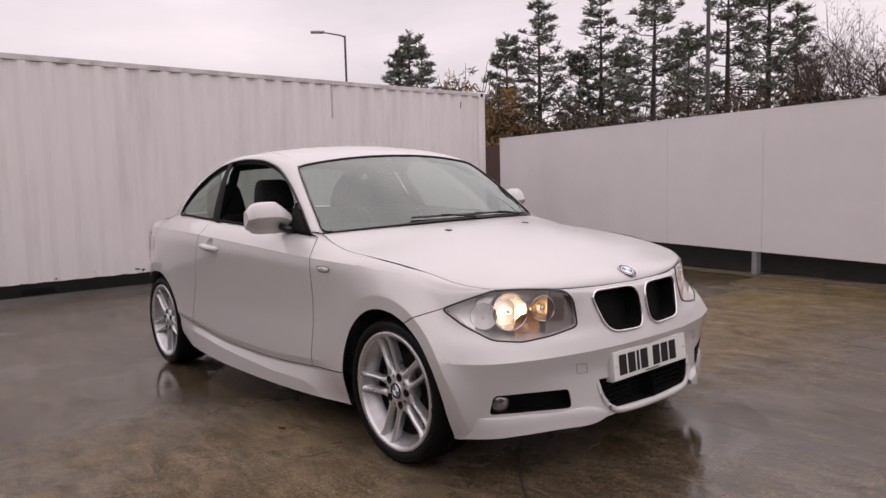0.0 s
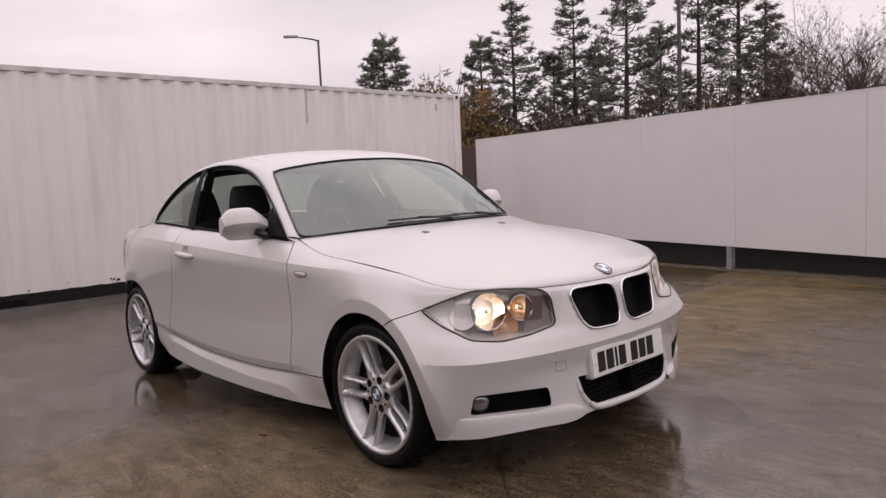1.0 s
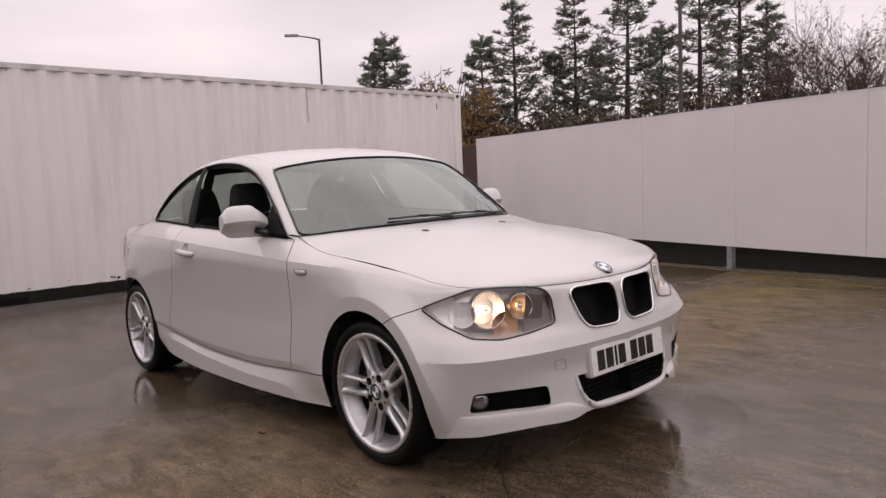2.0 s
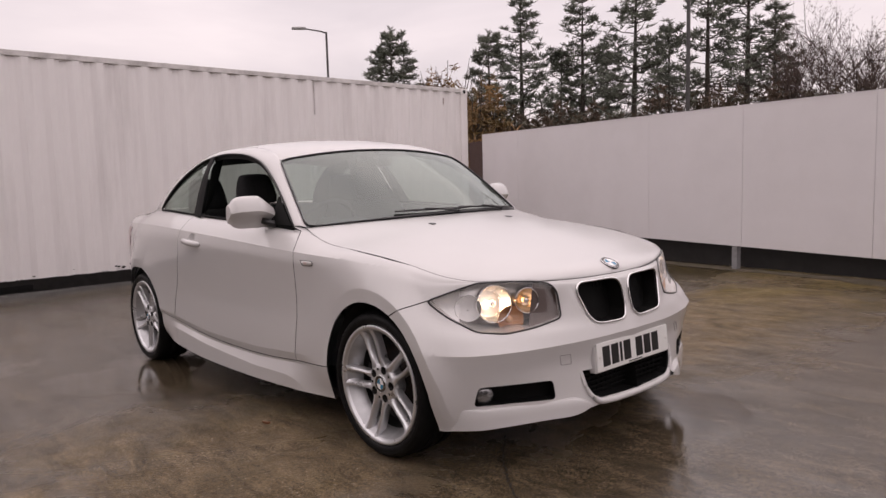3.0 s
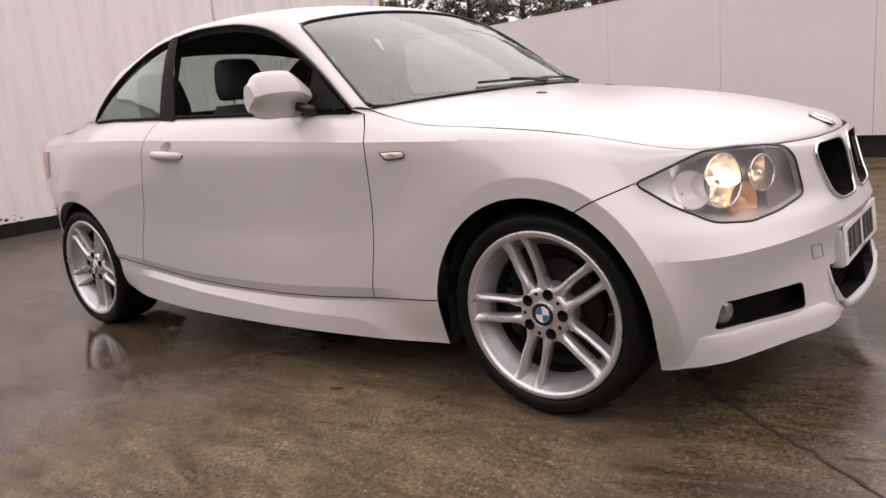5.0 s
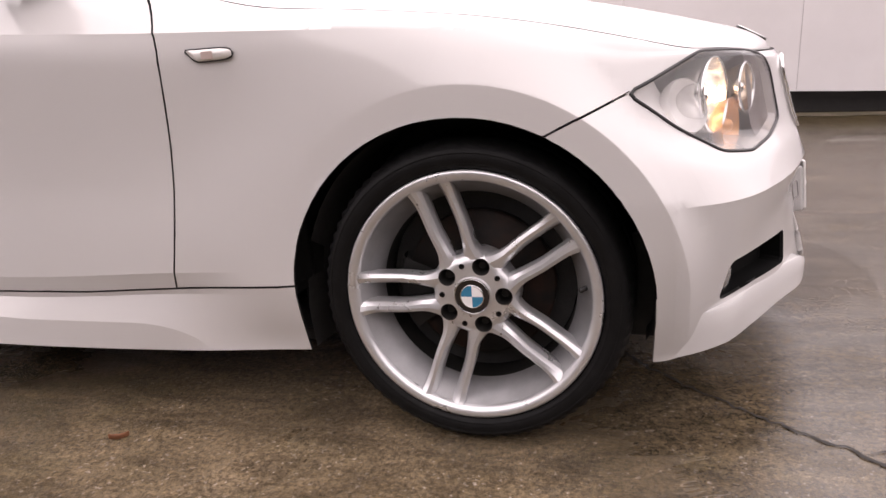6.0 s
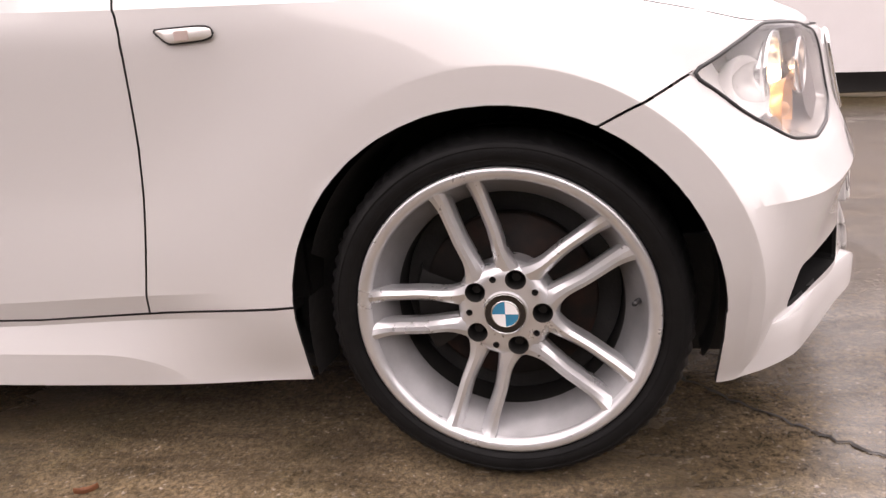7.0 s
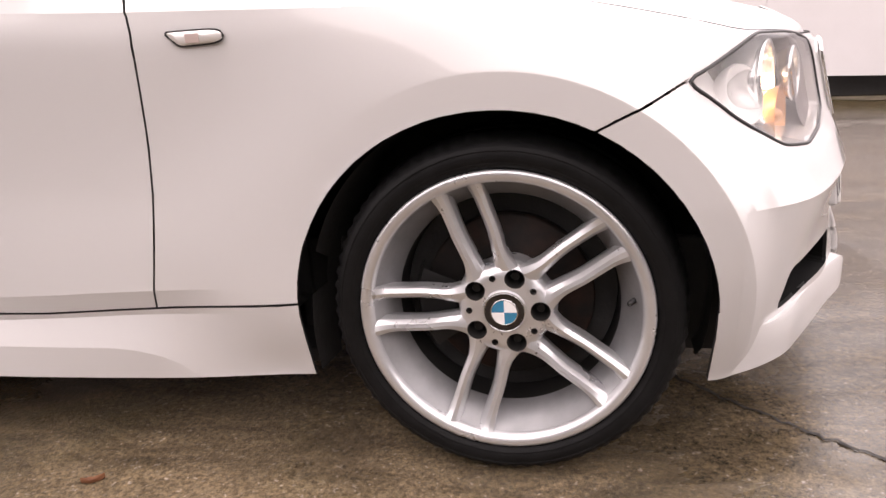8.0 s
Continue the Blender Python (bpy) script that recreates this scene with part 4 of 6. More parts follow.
class Skin:
    """The body's smooth surface before any cutting, which gives the panels their shading normals."""

    def __init__(self, bm, n_cols, creases):
        bm.faces.ensure_lookup_table()
        me = bpy.data.meshes.new("skin")
        bm.to_mesh(me)
        me.polygons.foreach_set("use_smooth", [True] * len(me.polygons))
        for e in me.edges:
            a, b_ = e.vertices[0] // n_cols, e.vertices[1] // n_cols
            e.use_edge_sharp = a == b_ and a in creases and bool(creases[a][0] <= min(e.vertices) % n_cols < creases[a][1])
        corner = np.zeros(len(me.loops) * 3, np.float32)
        me.corner_normals.foreach_get("vector", corner)
        corner = corner.reshape(-1, 3)
        self.faces = [([me.vertices[i].co.copy() for i in q.vertices], [Vector(corner[i].tolist()) for i in q.loop_indices]) for q in me.polygons]
        self.tree = mathutils.bvhtree.BVHTree.FromPolygons([v.co for v in me.vertices], [tuple(q.vertices) for q in me.polygons])
        bpy.data.meshes.remove(me)

    def normal(self, p):
        side = -1.0 if p.y > 0 else 1.0
        loc, _, i, _ = self.tree.find_nearest(Vector((p.x, p.y * side, p.z)))
        vs, ns = self.faces[i]
        n = sum((a * k for a, k in zip(ns, mathutils.interpolate.poly_3d_calc(vs, loc))), Vector()).normalized()
        w, h = -loc.y, 0.0015
        if w > 0.6 and n.y < -0.15:
            wx, wz = n.x / n.y * h, n.z / n.y * h
            sx = (flared(p.x + h, w + wx, p.z) - flared(p.x - h, w - wx, p.z)) / (2 * h)
            sz = (flared(p.x, w + wz, p.z + h) - flared(p.x, w - wz, p.z - h)) / (2 * h)
            n = Vector((-sx, -1.0, -sz)).normalized()
        return Vector((n.x, n.y * side, n.z))


def cut_out(bm, loop, way, reach=0.12, keep=False):
    """Cuts a convex outline, seen along way, out of the shell; gives back the piece as (vertices, faces)."""
    pts, way = [Vector(p) for p in loop], Vector(way).normalized()
    mid = sum(pts, Vector()) / len(pts)
    far = max((p - mid).length for p in pts) + reach
    planes = []
    for a, b_ in zip(pts, pts[1:] + pts[:1]):
        nrm = (b_ - a).cross(way).normalized()
        if nrm.dot(mid - a) > 0:
            nrm = -nrm
        planes.append((a, nrm))
    radius = max((p - mid - (p - mid).dot(way) * way).length for p in pts) + 0.05

    def near():
        out = []
        for f in bm.faces:
            o = f.calc_center_median() - mid
            if o.length < far + 0.1 and f.normal.dot(way) > 0.08 and (o - o.dot(way) * way).length < radius:
                out.append(f)
        return out

    cur = set(near())
    for (co, nrm), a, b_ in zip(planes, pts, pts[1:] + pts[:1]):
        d = b_ - a
        d -= d.dot(way) * way
        long = max(d.length, 1e-6)
        sub = []
        for f in cur:
            o = f.calc_center_median() - a
            o -= o.dot(way) * way
            t = min(1.0, max(0.0, o.dot(d) / long**2))
            if (o - d * t).length < 0.08:
                sub.append(f)
        if not sub:
            continue
        geom = list({*sub, *(e for f in sub for e in f.edges), *(v for f in sub for v in f.verts)})
        cur.difference_update(sub)
        cur.update(g for g in bmesh.ops.bisect_plane(bm, geom=geom, plane_co=co, plane_no=nrm, dist=1e-5)["geom"] if isinstance(g, bmesh.types.BMFace) and g.is_valid)
    if keep:
        return None
    gone = [f for f in cur if f.is_valid and all((f.calc_center_median() - co).dot(nrm) < 1e-6 for co, nrm in planes)]
    index, verts, faces = {}, [], []
    for f in gone:
        for v in f.verts:
            if v not in index:
                index[v] = len(verts)
                verts.append(v.co.copy())
        faces.append(tuple(index[v] for v in f.verts))
    bmesh.ops.delete(bm, geom=gone, context="FACES")
    return verts, faces


def seam(bm, line, way, width=0.0045):
    """A narrow open gap along a line of points, seen along way."""
    way = Vector(way).normalized()
    pts = [Vector(p) for p in line]
    for a, b_ in zip(pts, pts[1:]):
        d = (b_ - a).normalized()
        s = d.cross(way).normalized() * width / 2
        e = d * width * 0.3
        cut_out(bm, [a - s - e, b_ - s + e, b_ + s + e, a + s - e], way, 0.10)


def pocket(piece, way, depth, shrink=0.85):
    """A recess behind an opening: the cut piece pushed back, with walls to the opening's rim."""
    verts, faces = piece
    way = Vector(way).normalized()
    mid = sum(verts, Vector()) / len(verts)
    back = [mid + (v - mid) * shrink - way * depth for v in verts]
    count = {}
    for f in faces:
        for a, b_ in zip(f, f[1:] + f[:1]):
            count[(a, b_)] = count.get((a, b_), 0) + 1
    rim = [(a, b_) for (a, b_) in count if (b_, a) not in count]
    k = len(verts)
    return verts + back, [tuple(i + k for i in f) for f in faces] + [(a, b_, b_ + k, a + k) for a, b_ in rim]


def rim_of(piece):
    """The outline of a cut piece, in order."""
    verts, faces = piece
    edges = {(a, b_) for f in faces for a, b_ in zip(f, f[1:] + f[:1])}
    nxt = {a: b_ for a, b_ in edges if (b_, a) not in edges}
    start = next(iter(nxt))
    loop, at = [verts[start]], nxt[start]
    while at != start and at in nxt and len(loop) < 5000:
        loop.append(verts[at])
        at = nxt[at]
    return loop


def closed_tube(loop, r, sides=6, ref=None, gap=0.006):
    pts = [Vector(loop[0])]
    for p in loop[1:]:
        if (Vector(p) - pts[-1]).length > gap:
            pts.append(Vector(p))
    if (pts[-1] - pts[0]).length < gap:
        pts.pop()
    n = len(pts)
    soft = [(pts[i - 1] + pts[i] * 2 + pts[(i + 1) % n]) / 4 for i in range(n)]
    verts, faces = tube([soft[-1], *soft, soft[0], soft[1]], r, sides, False, ref)
    verts = verts[sides:sides * (n + 1)]
    faces = [(i * sides + k, i * sides + (k + 1) % sides, (i + 1) % n * sides + (k + 1) % sides, (i + 1) % n * sides + k) for i in range(n) for k in range(sides)]
    return verts, faces


def mirrored(data):
    return [(v[0], -v[1], v[2]) for v in data[0]], [tuple(reversed(f)) for f in data[1]]


def rounded(pts, r, n=5):
    """A polygon with rounded corners."""
    pts = [Vector(p) for p in pts]
    out = []
    for i, p in enumerate(pts):
        a, c = (pts[i - 1] - p), (pts[(i + 1) % len(pts)] - p)
        ra, rc = min(r, a.length * 0.45), min(r, c.length * 0.45)
        p0, p2 = p + a.normalized() * ra, p + c.normalized() * rc
        for j in range(n + 1):
            t = j / n
            out.append(p0 * (1 - t) ** 2 + p * 2 * t * (1 - t) + p2 * t * t)
    return out


def facing(data, way):
    """The same sheet with its faces turned towards way."""
    v = [Vector(p) for p in data[0]]
    total = sum(((v[f[1]] - v[f[0]]).cross(v[f[2]] - v[f[0]]) for f in data[1]), Vector())
    return data if total.dot(Vector(way)) > 0 else (data[0], [tuple(reversed(f)) for f in data[1]])


def section_patch(centre, edge, n_len, n_half, power=2.0):
    """A crowned sheet between an edge line and its mirror image, over a middle line."""
    c, e = along(centre, n_len), along(edge, n_len)
    verts, faces, k = [], [], 2 * n_half + 1
    for i in range(n_len):
        for j in range(-n_half, n_half + 1):
            s = j / n_half
            q = abs(s) ** power
            verts.append((c[i][0] + (e[i][0] - c[i][0]) * q, s * e[i][1], c[i][2] + (e[i][2] - c[i][2]) * q))
    for i in range(n_len - 1):
        for j in range(k - 1):
            a = i * k + j
            faces.append((a, a + k, a + k + 1, a + 1))
    return verts, faces


def strip(a, b_, n_len, n_wide, bulge):
    """A sheet between two lines, bulged outwards (away from the car's middle and up)."""
    p, q = along(a, n_len), along(b_, n_len)
    verts, faces = [], []
    for i in range(n_len):
        for j in range(n_wide + 1):
            t = j / n_wide
            v = p[i] * (1 - t) + q[i] * t
            h = bulge * 4 * t * (1 - t)
            verts.append((v[0], -(v[1] + h * 0.75), v[2] + h * 0.6))
    for i in range(n_len - 1):
        for j in range(n_wide):
            a0 = i * (n_wide + 1) + j
            faces.append((a0, a0 + 1, a0 + n_wide + 2, a0 + n_wide + 1))
    return verts, faces


CAR = empty("parked_car", YARD, "white two-door coupe with wet paint, lit headlamps and silver alloy wheels", "car")


def panel(name, data, mat=PAINT, label="", parent=CAR, thick=0.007, inwards=True, way=None, sharp=60, rim=1, skin=None):
    if way:
        data = facing(data, way)
    ob = part(name, data, mat, parent, label, smooth=True)
    bm = bmesh.new()
    bm.from_mesh(ob.data)
    bmesh.ops.remove_doubles(bm, verts=bm.verts[:], dist=0.0009)
    bmesh.ops.dissolve_degenerate(bm, edges=bm.edges[:], dist=0.0009)
    for e in bm.edges:
        if len(e.link_faces) == 2 and e.calc_face_angle(0) > radians(sharp) and min(f.calc_area() for f in e.link_faces) > 4e-5 and e.calc_length() > 0.006:
            e.smooth = False
    if skin:
        # Edge walls are black, which puts the panel gaps' shade into their colour.
        ob.data.materials.append(BLACK)
        edges = [e for e in bm.edges if len(e.link_faces) == 1]
        back = {v: v.normal.copy() for e in edges for v in e.verts}
        made = bmesh.ops.extrude_edge_only(bm, edges=edges)["geom"]
        near = {tuple(v.co): n for v, n in back.items()}
        for g in made:
            if isinstance(g, bmesh.types.BMFace):
                g.material_index, g.smooth = 1, False
            elif isinstance(g, bmesh.types.BMVert):
                g.co -= near.get(tuple(g.co), Vector()) * thick
        bm.to_mesh(ob.data)
        bm.free()
        normals = []
        for q in ob.data.polygons:
            mid = q.center
            for i in q.vertices:
                normals.append(skin.normal(ob.data.vertices[i].co.lerp(mid, 0.2)) if q.material_index == 0 else (0, 0, 0))
        ob.data.normals_split_custom_set(normals)
        return ob
    bm.to_mesh(ob.data)
    bm.free()
    if thick:
        # Rim walls are coloured black for the shade in the gaps.
        ob.data.materials.append(BLACK)
        mod = ob.modifiers.new("thickness", "SOLIDIFY")
        mod.thickness, mod.offset, mod.material_offset_rim = thick, -1.0 if inwards else 1.0, rim
    even = ob.modifiers.new("even_shading", "WEIGHTED_NORMAL")
    even.mode, even.weight, even.keep_sharp = "FACE_AREA", 50, True
    return ob


SIDE, FRONT, QUARTER = (0, -1, 0), (1, 0, 0), (0.80, -0.60, 0.0)


def on(x, z, w=0.86):
    return (x, -w, z)


def build_body():
    bm, n_cols, creases = build_tub()
    skin = Skin(bm, n_cols, creases)
    shape_arches(bm)
    for (cx, cz), r in ARCHES:
        back = r * (1.05 if cx == 0 else 1.0)
        ring = [on(cx + (back if math.cos(a) < 0 else r) * math.cos(a), cz + r * math.sin(a)) for a in np.linspace(0, math.pi, 33)]
        low = [on(cx - back * 0.995, cz - 0.09), on(cx - back * 0.985, 0.10), on(cx + r * 0.97, 0.10), on(cx + r * 0.985, cz - 0.09)]
        cut_out(bm, ring + low, SIDE, 0.2)
    lamp = rounded([(.284, -.784, .674), (.345, -.722, .702), (.415, -.640, .7315), (.480, -.530, .7275), (.520, -.440, .7205), (.545, -.376, .708), (.553, -.346, .676), (.562, -.342, .574),
                    (.520, -.452, .552), (.475, -.560, .541), (.412, -.655, .556), (.345, -.732, .612)], 0.016, 4)
    lamp = [Vector((.284, -.784, .674))] + lamp[5:]
    headlamp = cut_out(bm, lamp, QUARTER)
    grille = cut_out(bm, rounded([(.62, -.290, .701), (.62, -.020, .697), (.62, -.022, .529), (.62, -.236, .536)], 0.054, 6), FRONT)
    intake = cut_out(bm, [(.66, -.300, .362), (.66, -.286, .300), (.66, -.260, .262), (.66, -.228, .245), (.66, 0.02, .238), (.66, 0.02, .362)], FRONT)
    fog = cut_out(bm, rounded([(.462, -.702, .356), (.455, -.72, .282), (.602, -.428, .274), (.586, -.428, .348)], 0.018, 3), QUARTER)
    cup = cut_out(bm, [on(-1.712 + 0.048 * math.cos(a), .866 + 0.036 * math.sin(a)) for a in np.linspace(0, 2 * math.pi, 19)[:-1]], SIDE)
    tail = cut_out(bm, rounded([on(-3.07, .915, .74), on(-3.36, .915, .6), on(-3.38, .775, .6), on(-3.08, .775, .74)], 0.025, 4), SIDE)
    for f in list(bm.faces):
        if f.calc_center_median().y > 0.004:
            bm.faces.remove(f)
    # gaps between the panels
    seam(bm, [on(.135, .607), on(.205, .641), on(.2895, .6755, .78)], SIDE, 0.004)
    front_gap = smooth_line([on(-.700, .960, .77), on(-.655, .922, .80), on(-.605, .870), on(-.582, .80), on(-.592, .66), on(-.608, .52), on(-.620, .44), on(-.646, .314)], 3)
    seam(bm, [tuple(v) for v in front_gap], SIDE, 0.004)
    seam(bm, [on(-.325, .334), on(-.48, .324), on(-.646, .314), on(-.88, .300), on(-1.123, .296), on(-1.45, .302), on(-1.77, .322), on(-2.02, .350), on(-2.33, .388)], SIDE)
    seam(bm, [on(-1.86, 1.02, .78), on(-1.90, .90), on(-1.955, .72), on(-2.00, .60), on(-2.06, .48), on(-2.10, .36)], SIDE, 0.004)
    seam(bm, [on(-2.985, .43), on(-3.06, .52), on(-3.30, .56), on(-3.46, .60, .7)], SIDE)
    # the left half, then one mesh for each panel
    index = {v: i for i, v in enumerate(bm.verts)}
    half = [v.co.copy() for v in bm.verts], [tuple(index[v] for v in f.verts) for f in bm.faces]
    bm.free()
    whole = join(half, mirrored(half))
    bm = bmesh.new()
    vs = [bm.verts.new(v) for v in whole[0]]
    for f in whole[1]:
        try:
            bm.faces.new([vs[i] for i in f])
        except ValueError:
            pass
    bmesh.ops.remove_doubles(bm, verts=[v for v in bm.verts if abs(v.co.y) < 0.003], dist=0.004)
    bmesh.ops.remove_doubles(bm, verts=bm.verts[:], dist=0.0002)
    bm.verts.ensure_lookup_table()
    seen, groups = set(), []
    for v in bm.verts:
        if v in seen or not v.link_faces:
            continue
        stack, group = [v], []
        seen.add(v)
        while stack:
            u = stack.pop()
            group.append(u)
            for e in u.link_edges:
                o = e.other_vert(u)
                if o not in seen:
                    seen.add(o)
                    stack.append(o)
        groups.append(group)
    for group in groups:
        faces = {f for v in group for f in v.link_faces}
        if len(faces) < 12:
            continue
        idx = {v: i for i, v in enumerate(group)}
        c = sum((v.co for v in group), Vector()) / len(group)
        if c.x > 0.25:
            name, label = "front_bumper", "white front bumper with a deep lower intake"
        elif c.x < -3.1 and c.z < 0.6:
            name, label = "rear_bumper", ""
        elif c.z < 0.36:
            name, label = "side_skirt", "white sill skirt"
        elif c.x > -0.5:
            name, label = "front_wing", ""
        elif c.x > -1.9:
            name, label = "door", "closed door"
        else:
            name, label = "rear_wing", ""
        panel(name, ([v.co.copy() for v in group], [tuple(idx[v] for v in f.verts) for f in faces]), label=label, sharp=13, skin=skin)
    bm.free()
    return headlamp, grille, intake, fog, cup, tail


HEADLAMP, GRILLE, INTAKE, FOG, HANDLE_CUP, TAIL_LAMP = build_body()

# hood, glasshouse and boot lid: middle lines and right-hand edges, as (x, half width, height)
HOOD_MID = [(.591, 0, .712), (.574, 0, .735), (.53, 0, .758), (.44, 0, .785), (.30, 0, .822), (.05, 0, .877), (-.20, 0, .920), (-.44, 0, .952)]
EDGE_LINE = smooth_line(EDGE, SPANS)
HOOD_EDGE = [(x, w - 0.0014, z + 0.0004) for x, w, z in EDGE_LINE[16:75:3]] + [(-.645, .728, .934)]
SCREEN_MID = [(-.455, 0, .958), (-.70, 0, 1.130), (-.92, 0, 1.265), (-1.028, 0, 1.324)]
SCREEN_EDGE = [(-.655, .722, .937), (-.82, .683, 1.080), (-1.0, .632, 1.225), (-1.075, .607, 1.275)]
ROOF_MID = [(-1.033, 0, 1.327), (-1.10, 0, 1.352), (-1.25, 0, 1.385), (-1.5, 0, 1.412), (-1.85, 0, 1.420), (-2.15, 0, 1.402), (-2.40, 0, 1.352)]
ROOF_EDGE = [(-1.078, .606, 1.278), (-1.14, .588, 1.309), (-1.28, .560, 1.346), (-1.55, .535, 1.378), (-1.85, .525, 1.384), (-2.15, .525, 1.358), (-2.36, .530, 1.305)]
BACK_MID = [(-2.41, 0, 1.348), (-2.60, 0, 1.255), (-2.78, 0, 1.140), (-2.93, 0, 1.035)]
BACK_EDGE = [(-2.365, .532, 1.306), (-2.51, .560, 1.260), (-2.68, .595, 1.165), (-2.765, .620, 1.095), (-2.82, .640, 1.030)]
BOOT_MID = [(-2.95, 0, 1.030), (-3.15, 0, 1.028), (-3.35, 0, 1.022), (-3.515, 0, .997)]
BOOT_EDGE = [(-2.82, .672, 1.012), (-3.0, .664, 1.0), (-3.2, .628, .990), (-3.37, .525, .987)]
PILLAR_OUT = [(-.700, .762, .943), (-.86, .722, 1.075), (-1.05, .678, 1.200), (-1.25, .640, 1.288), (-1.50, .612, 1.335), (-1.75, .598, 1.350), (-2.0, .595, 1.335), (-2.25, .606, 1.278), (-2.42, .632, 1.203), (-2.53, .656, 1.128), (-2.585, .672, 1.075), (-2.600, .688, 1.034)]
PILLAR_IN = SCREEN_EDGE[:-1] + ROOF_EDGE + BACK_EDGE[1:]

panel("bonnet", section_patch(HOOD_MID, HOOD_EDGE, 46, 18, 2.3), PAINT_WET, way=(0, 0, 1), label="long white bonnet beaded with rain", rim=0)
wing_corner = strip([tuple(v) for v in EDGE_LINE[72:79]] + [(-.700, .764, .944)], [(-.500, .7535, .8905), (-.58, .7385, .9135), (-.62, .7310, .9245), (-.655, .7260, .9330), (-.700, .7440, .9480)], 14, 3, 0.0)
panel("wing_corner", facing(wing_corner, (0, -1, 1)))
panel("wing_corner", facing(mirrored(wing_corner), (0, 1, 1)))
for side in (1, -1):
    # A thin black bar stands in for the shade in the bonnet gap.
    part("bonnet_gap_line", tube([Vector((x + (0.002 if w < .5 else 0.0), side * w, z - 0.0002)) for x, w, z in [tuple(v) for v in EDGE_LINE[0:74:2]] + [(-.540, .7485, .9030), (-.58, .7412, .9148), (-.62, .7336, .9262), (-.650, .7285, .9340)]], 0.0012, 6), TRIM_BLACK, CAR, "thin black bar drawn for the shaded bonnet gap", True)
panel("roof", section_patch(ROOF_MID, ROOF_EDGE, 30, 14, 2.4), PAINT_WET, way=(0, 0, 1))
panel("boot_lid", section_patch(BOOT_MID, BOOT_EDGE, 16, 12, 2.6), way=(0, 0, 1))
rail = strip(PILLAR_OUT, PILLAR_IN, 70, 8, 0.012)
panel("roof_pillar_frame", facing(rail, (0, -1, 1)), label="white roof rail and pillars round the side windows")
panel("roof_pillar_frame", facing(mirrored(rail), (0, 1, 1)), label="white roof rail and pillars round the side windows")
corner = strip([(-2.560, .690, 1.030), (-2.62, .690, 1.026), (-2.70, .683, 1.026), (-2.83, .676, 1.012)], [(-2.56, .684, 1.040), (-2.66, .642, 1.075), (-2.74, .63, 1.06), (-2.805, .640, 1.030)], 12, 4, 0.0)
panel("rear_quarter_filler", corner)
panel("rear_quarter_filler", mirrored(corner))


# ---- the car: lamps, grilles and plate ----
def both_sides(name, data, mat, label="", parent=CAR, smooth=True):
    a = part(name, data, mat, parent, label, smooth)
    b_ = part(name, mirrored(data), mat, parent, label, smooth)
    return a, b_


def ball(c, r, squash=(1, 1, 1), seg=20):
    bm = bmesh.new()
    bmesh.ops.create_uvsphere(bm, u_segments=seg, v_segments=seg // 2, radius=1.0)
    out = [Vector((c[0] + v.co.x * r * squash[0], c[1] + v.co.y * r * squash[1], c[2] + v.co.z * r * squash[2])) for v in bm.verts]
    idx = {v: i for i, v in enumerate(bm.verts)}
    fs = [tuple(idx[v] for v in f.verts) for f in bm.faces]
    bm.free()
    return out, fs


def turned(profile, at, way, sides=36):
    """A turned form whose axis points along way, standing at a place."""
    q = Vector(way).to_track_quat("Z", "Y").to_matrix().to_4x4()
    return moved(lathe(profile, sides, "z"), Matrix.Translation(at) @ q)


def trimmed(piece, co, way):
    """The part of a sheet that lies on the far side of a plane through co, with a clean edge."""
    bm = bmesh.new()
    vs = [bm.verts.new(v) for v in piece[0]]
    for f in piece[1]:
        try:
            bm.faces.new([vs[i] for i in f])
        except ValueError:
            pass
    bmesh.ops.bisect_plane(bm, geom=bm.verts[:] + bm.edges[:] + bm.faces[:], plane_co=co, plane_no=way, clear_inner=True)
    bm.verts.index_update()
    out = [v.co.copy() for v in bm.verts], [tuple(v.index for v in f.verts) for f in bm.faces]
    bm.free()
    return out


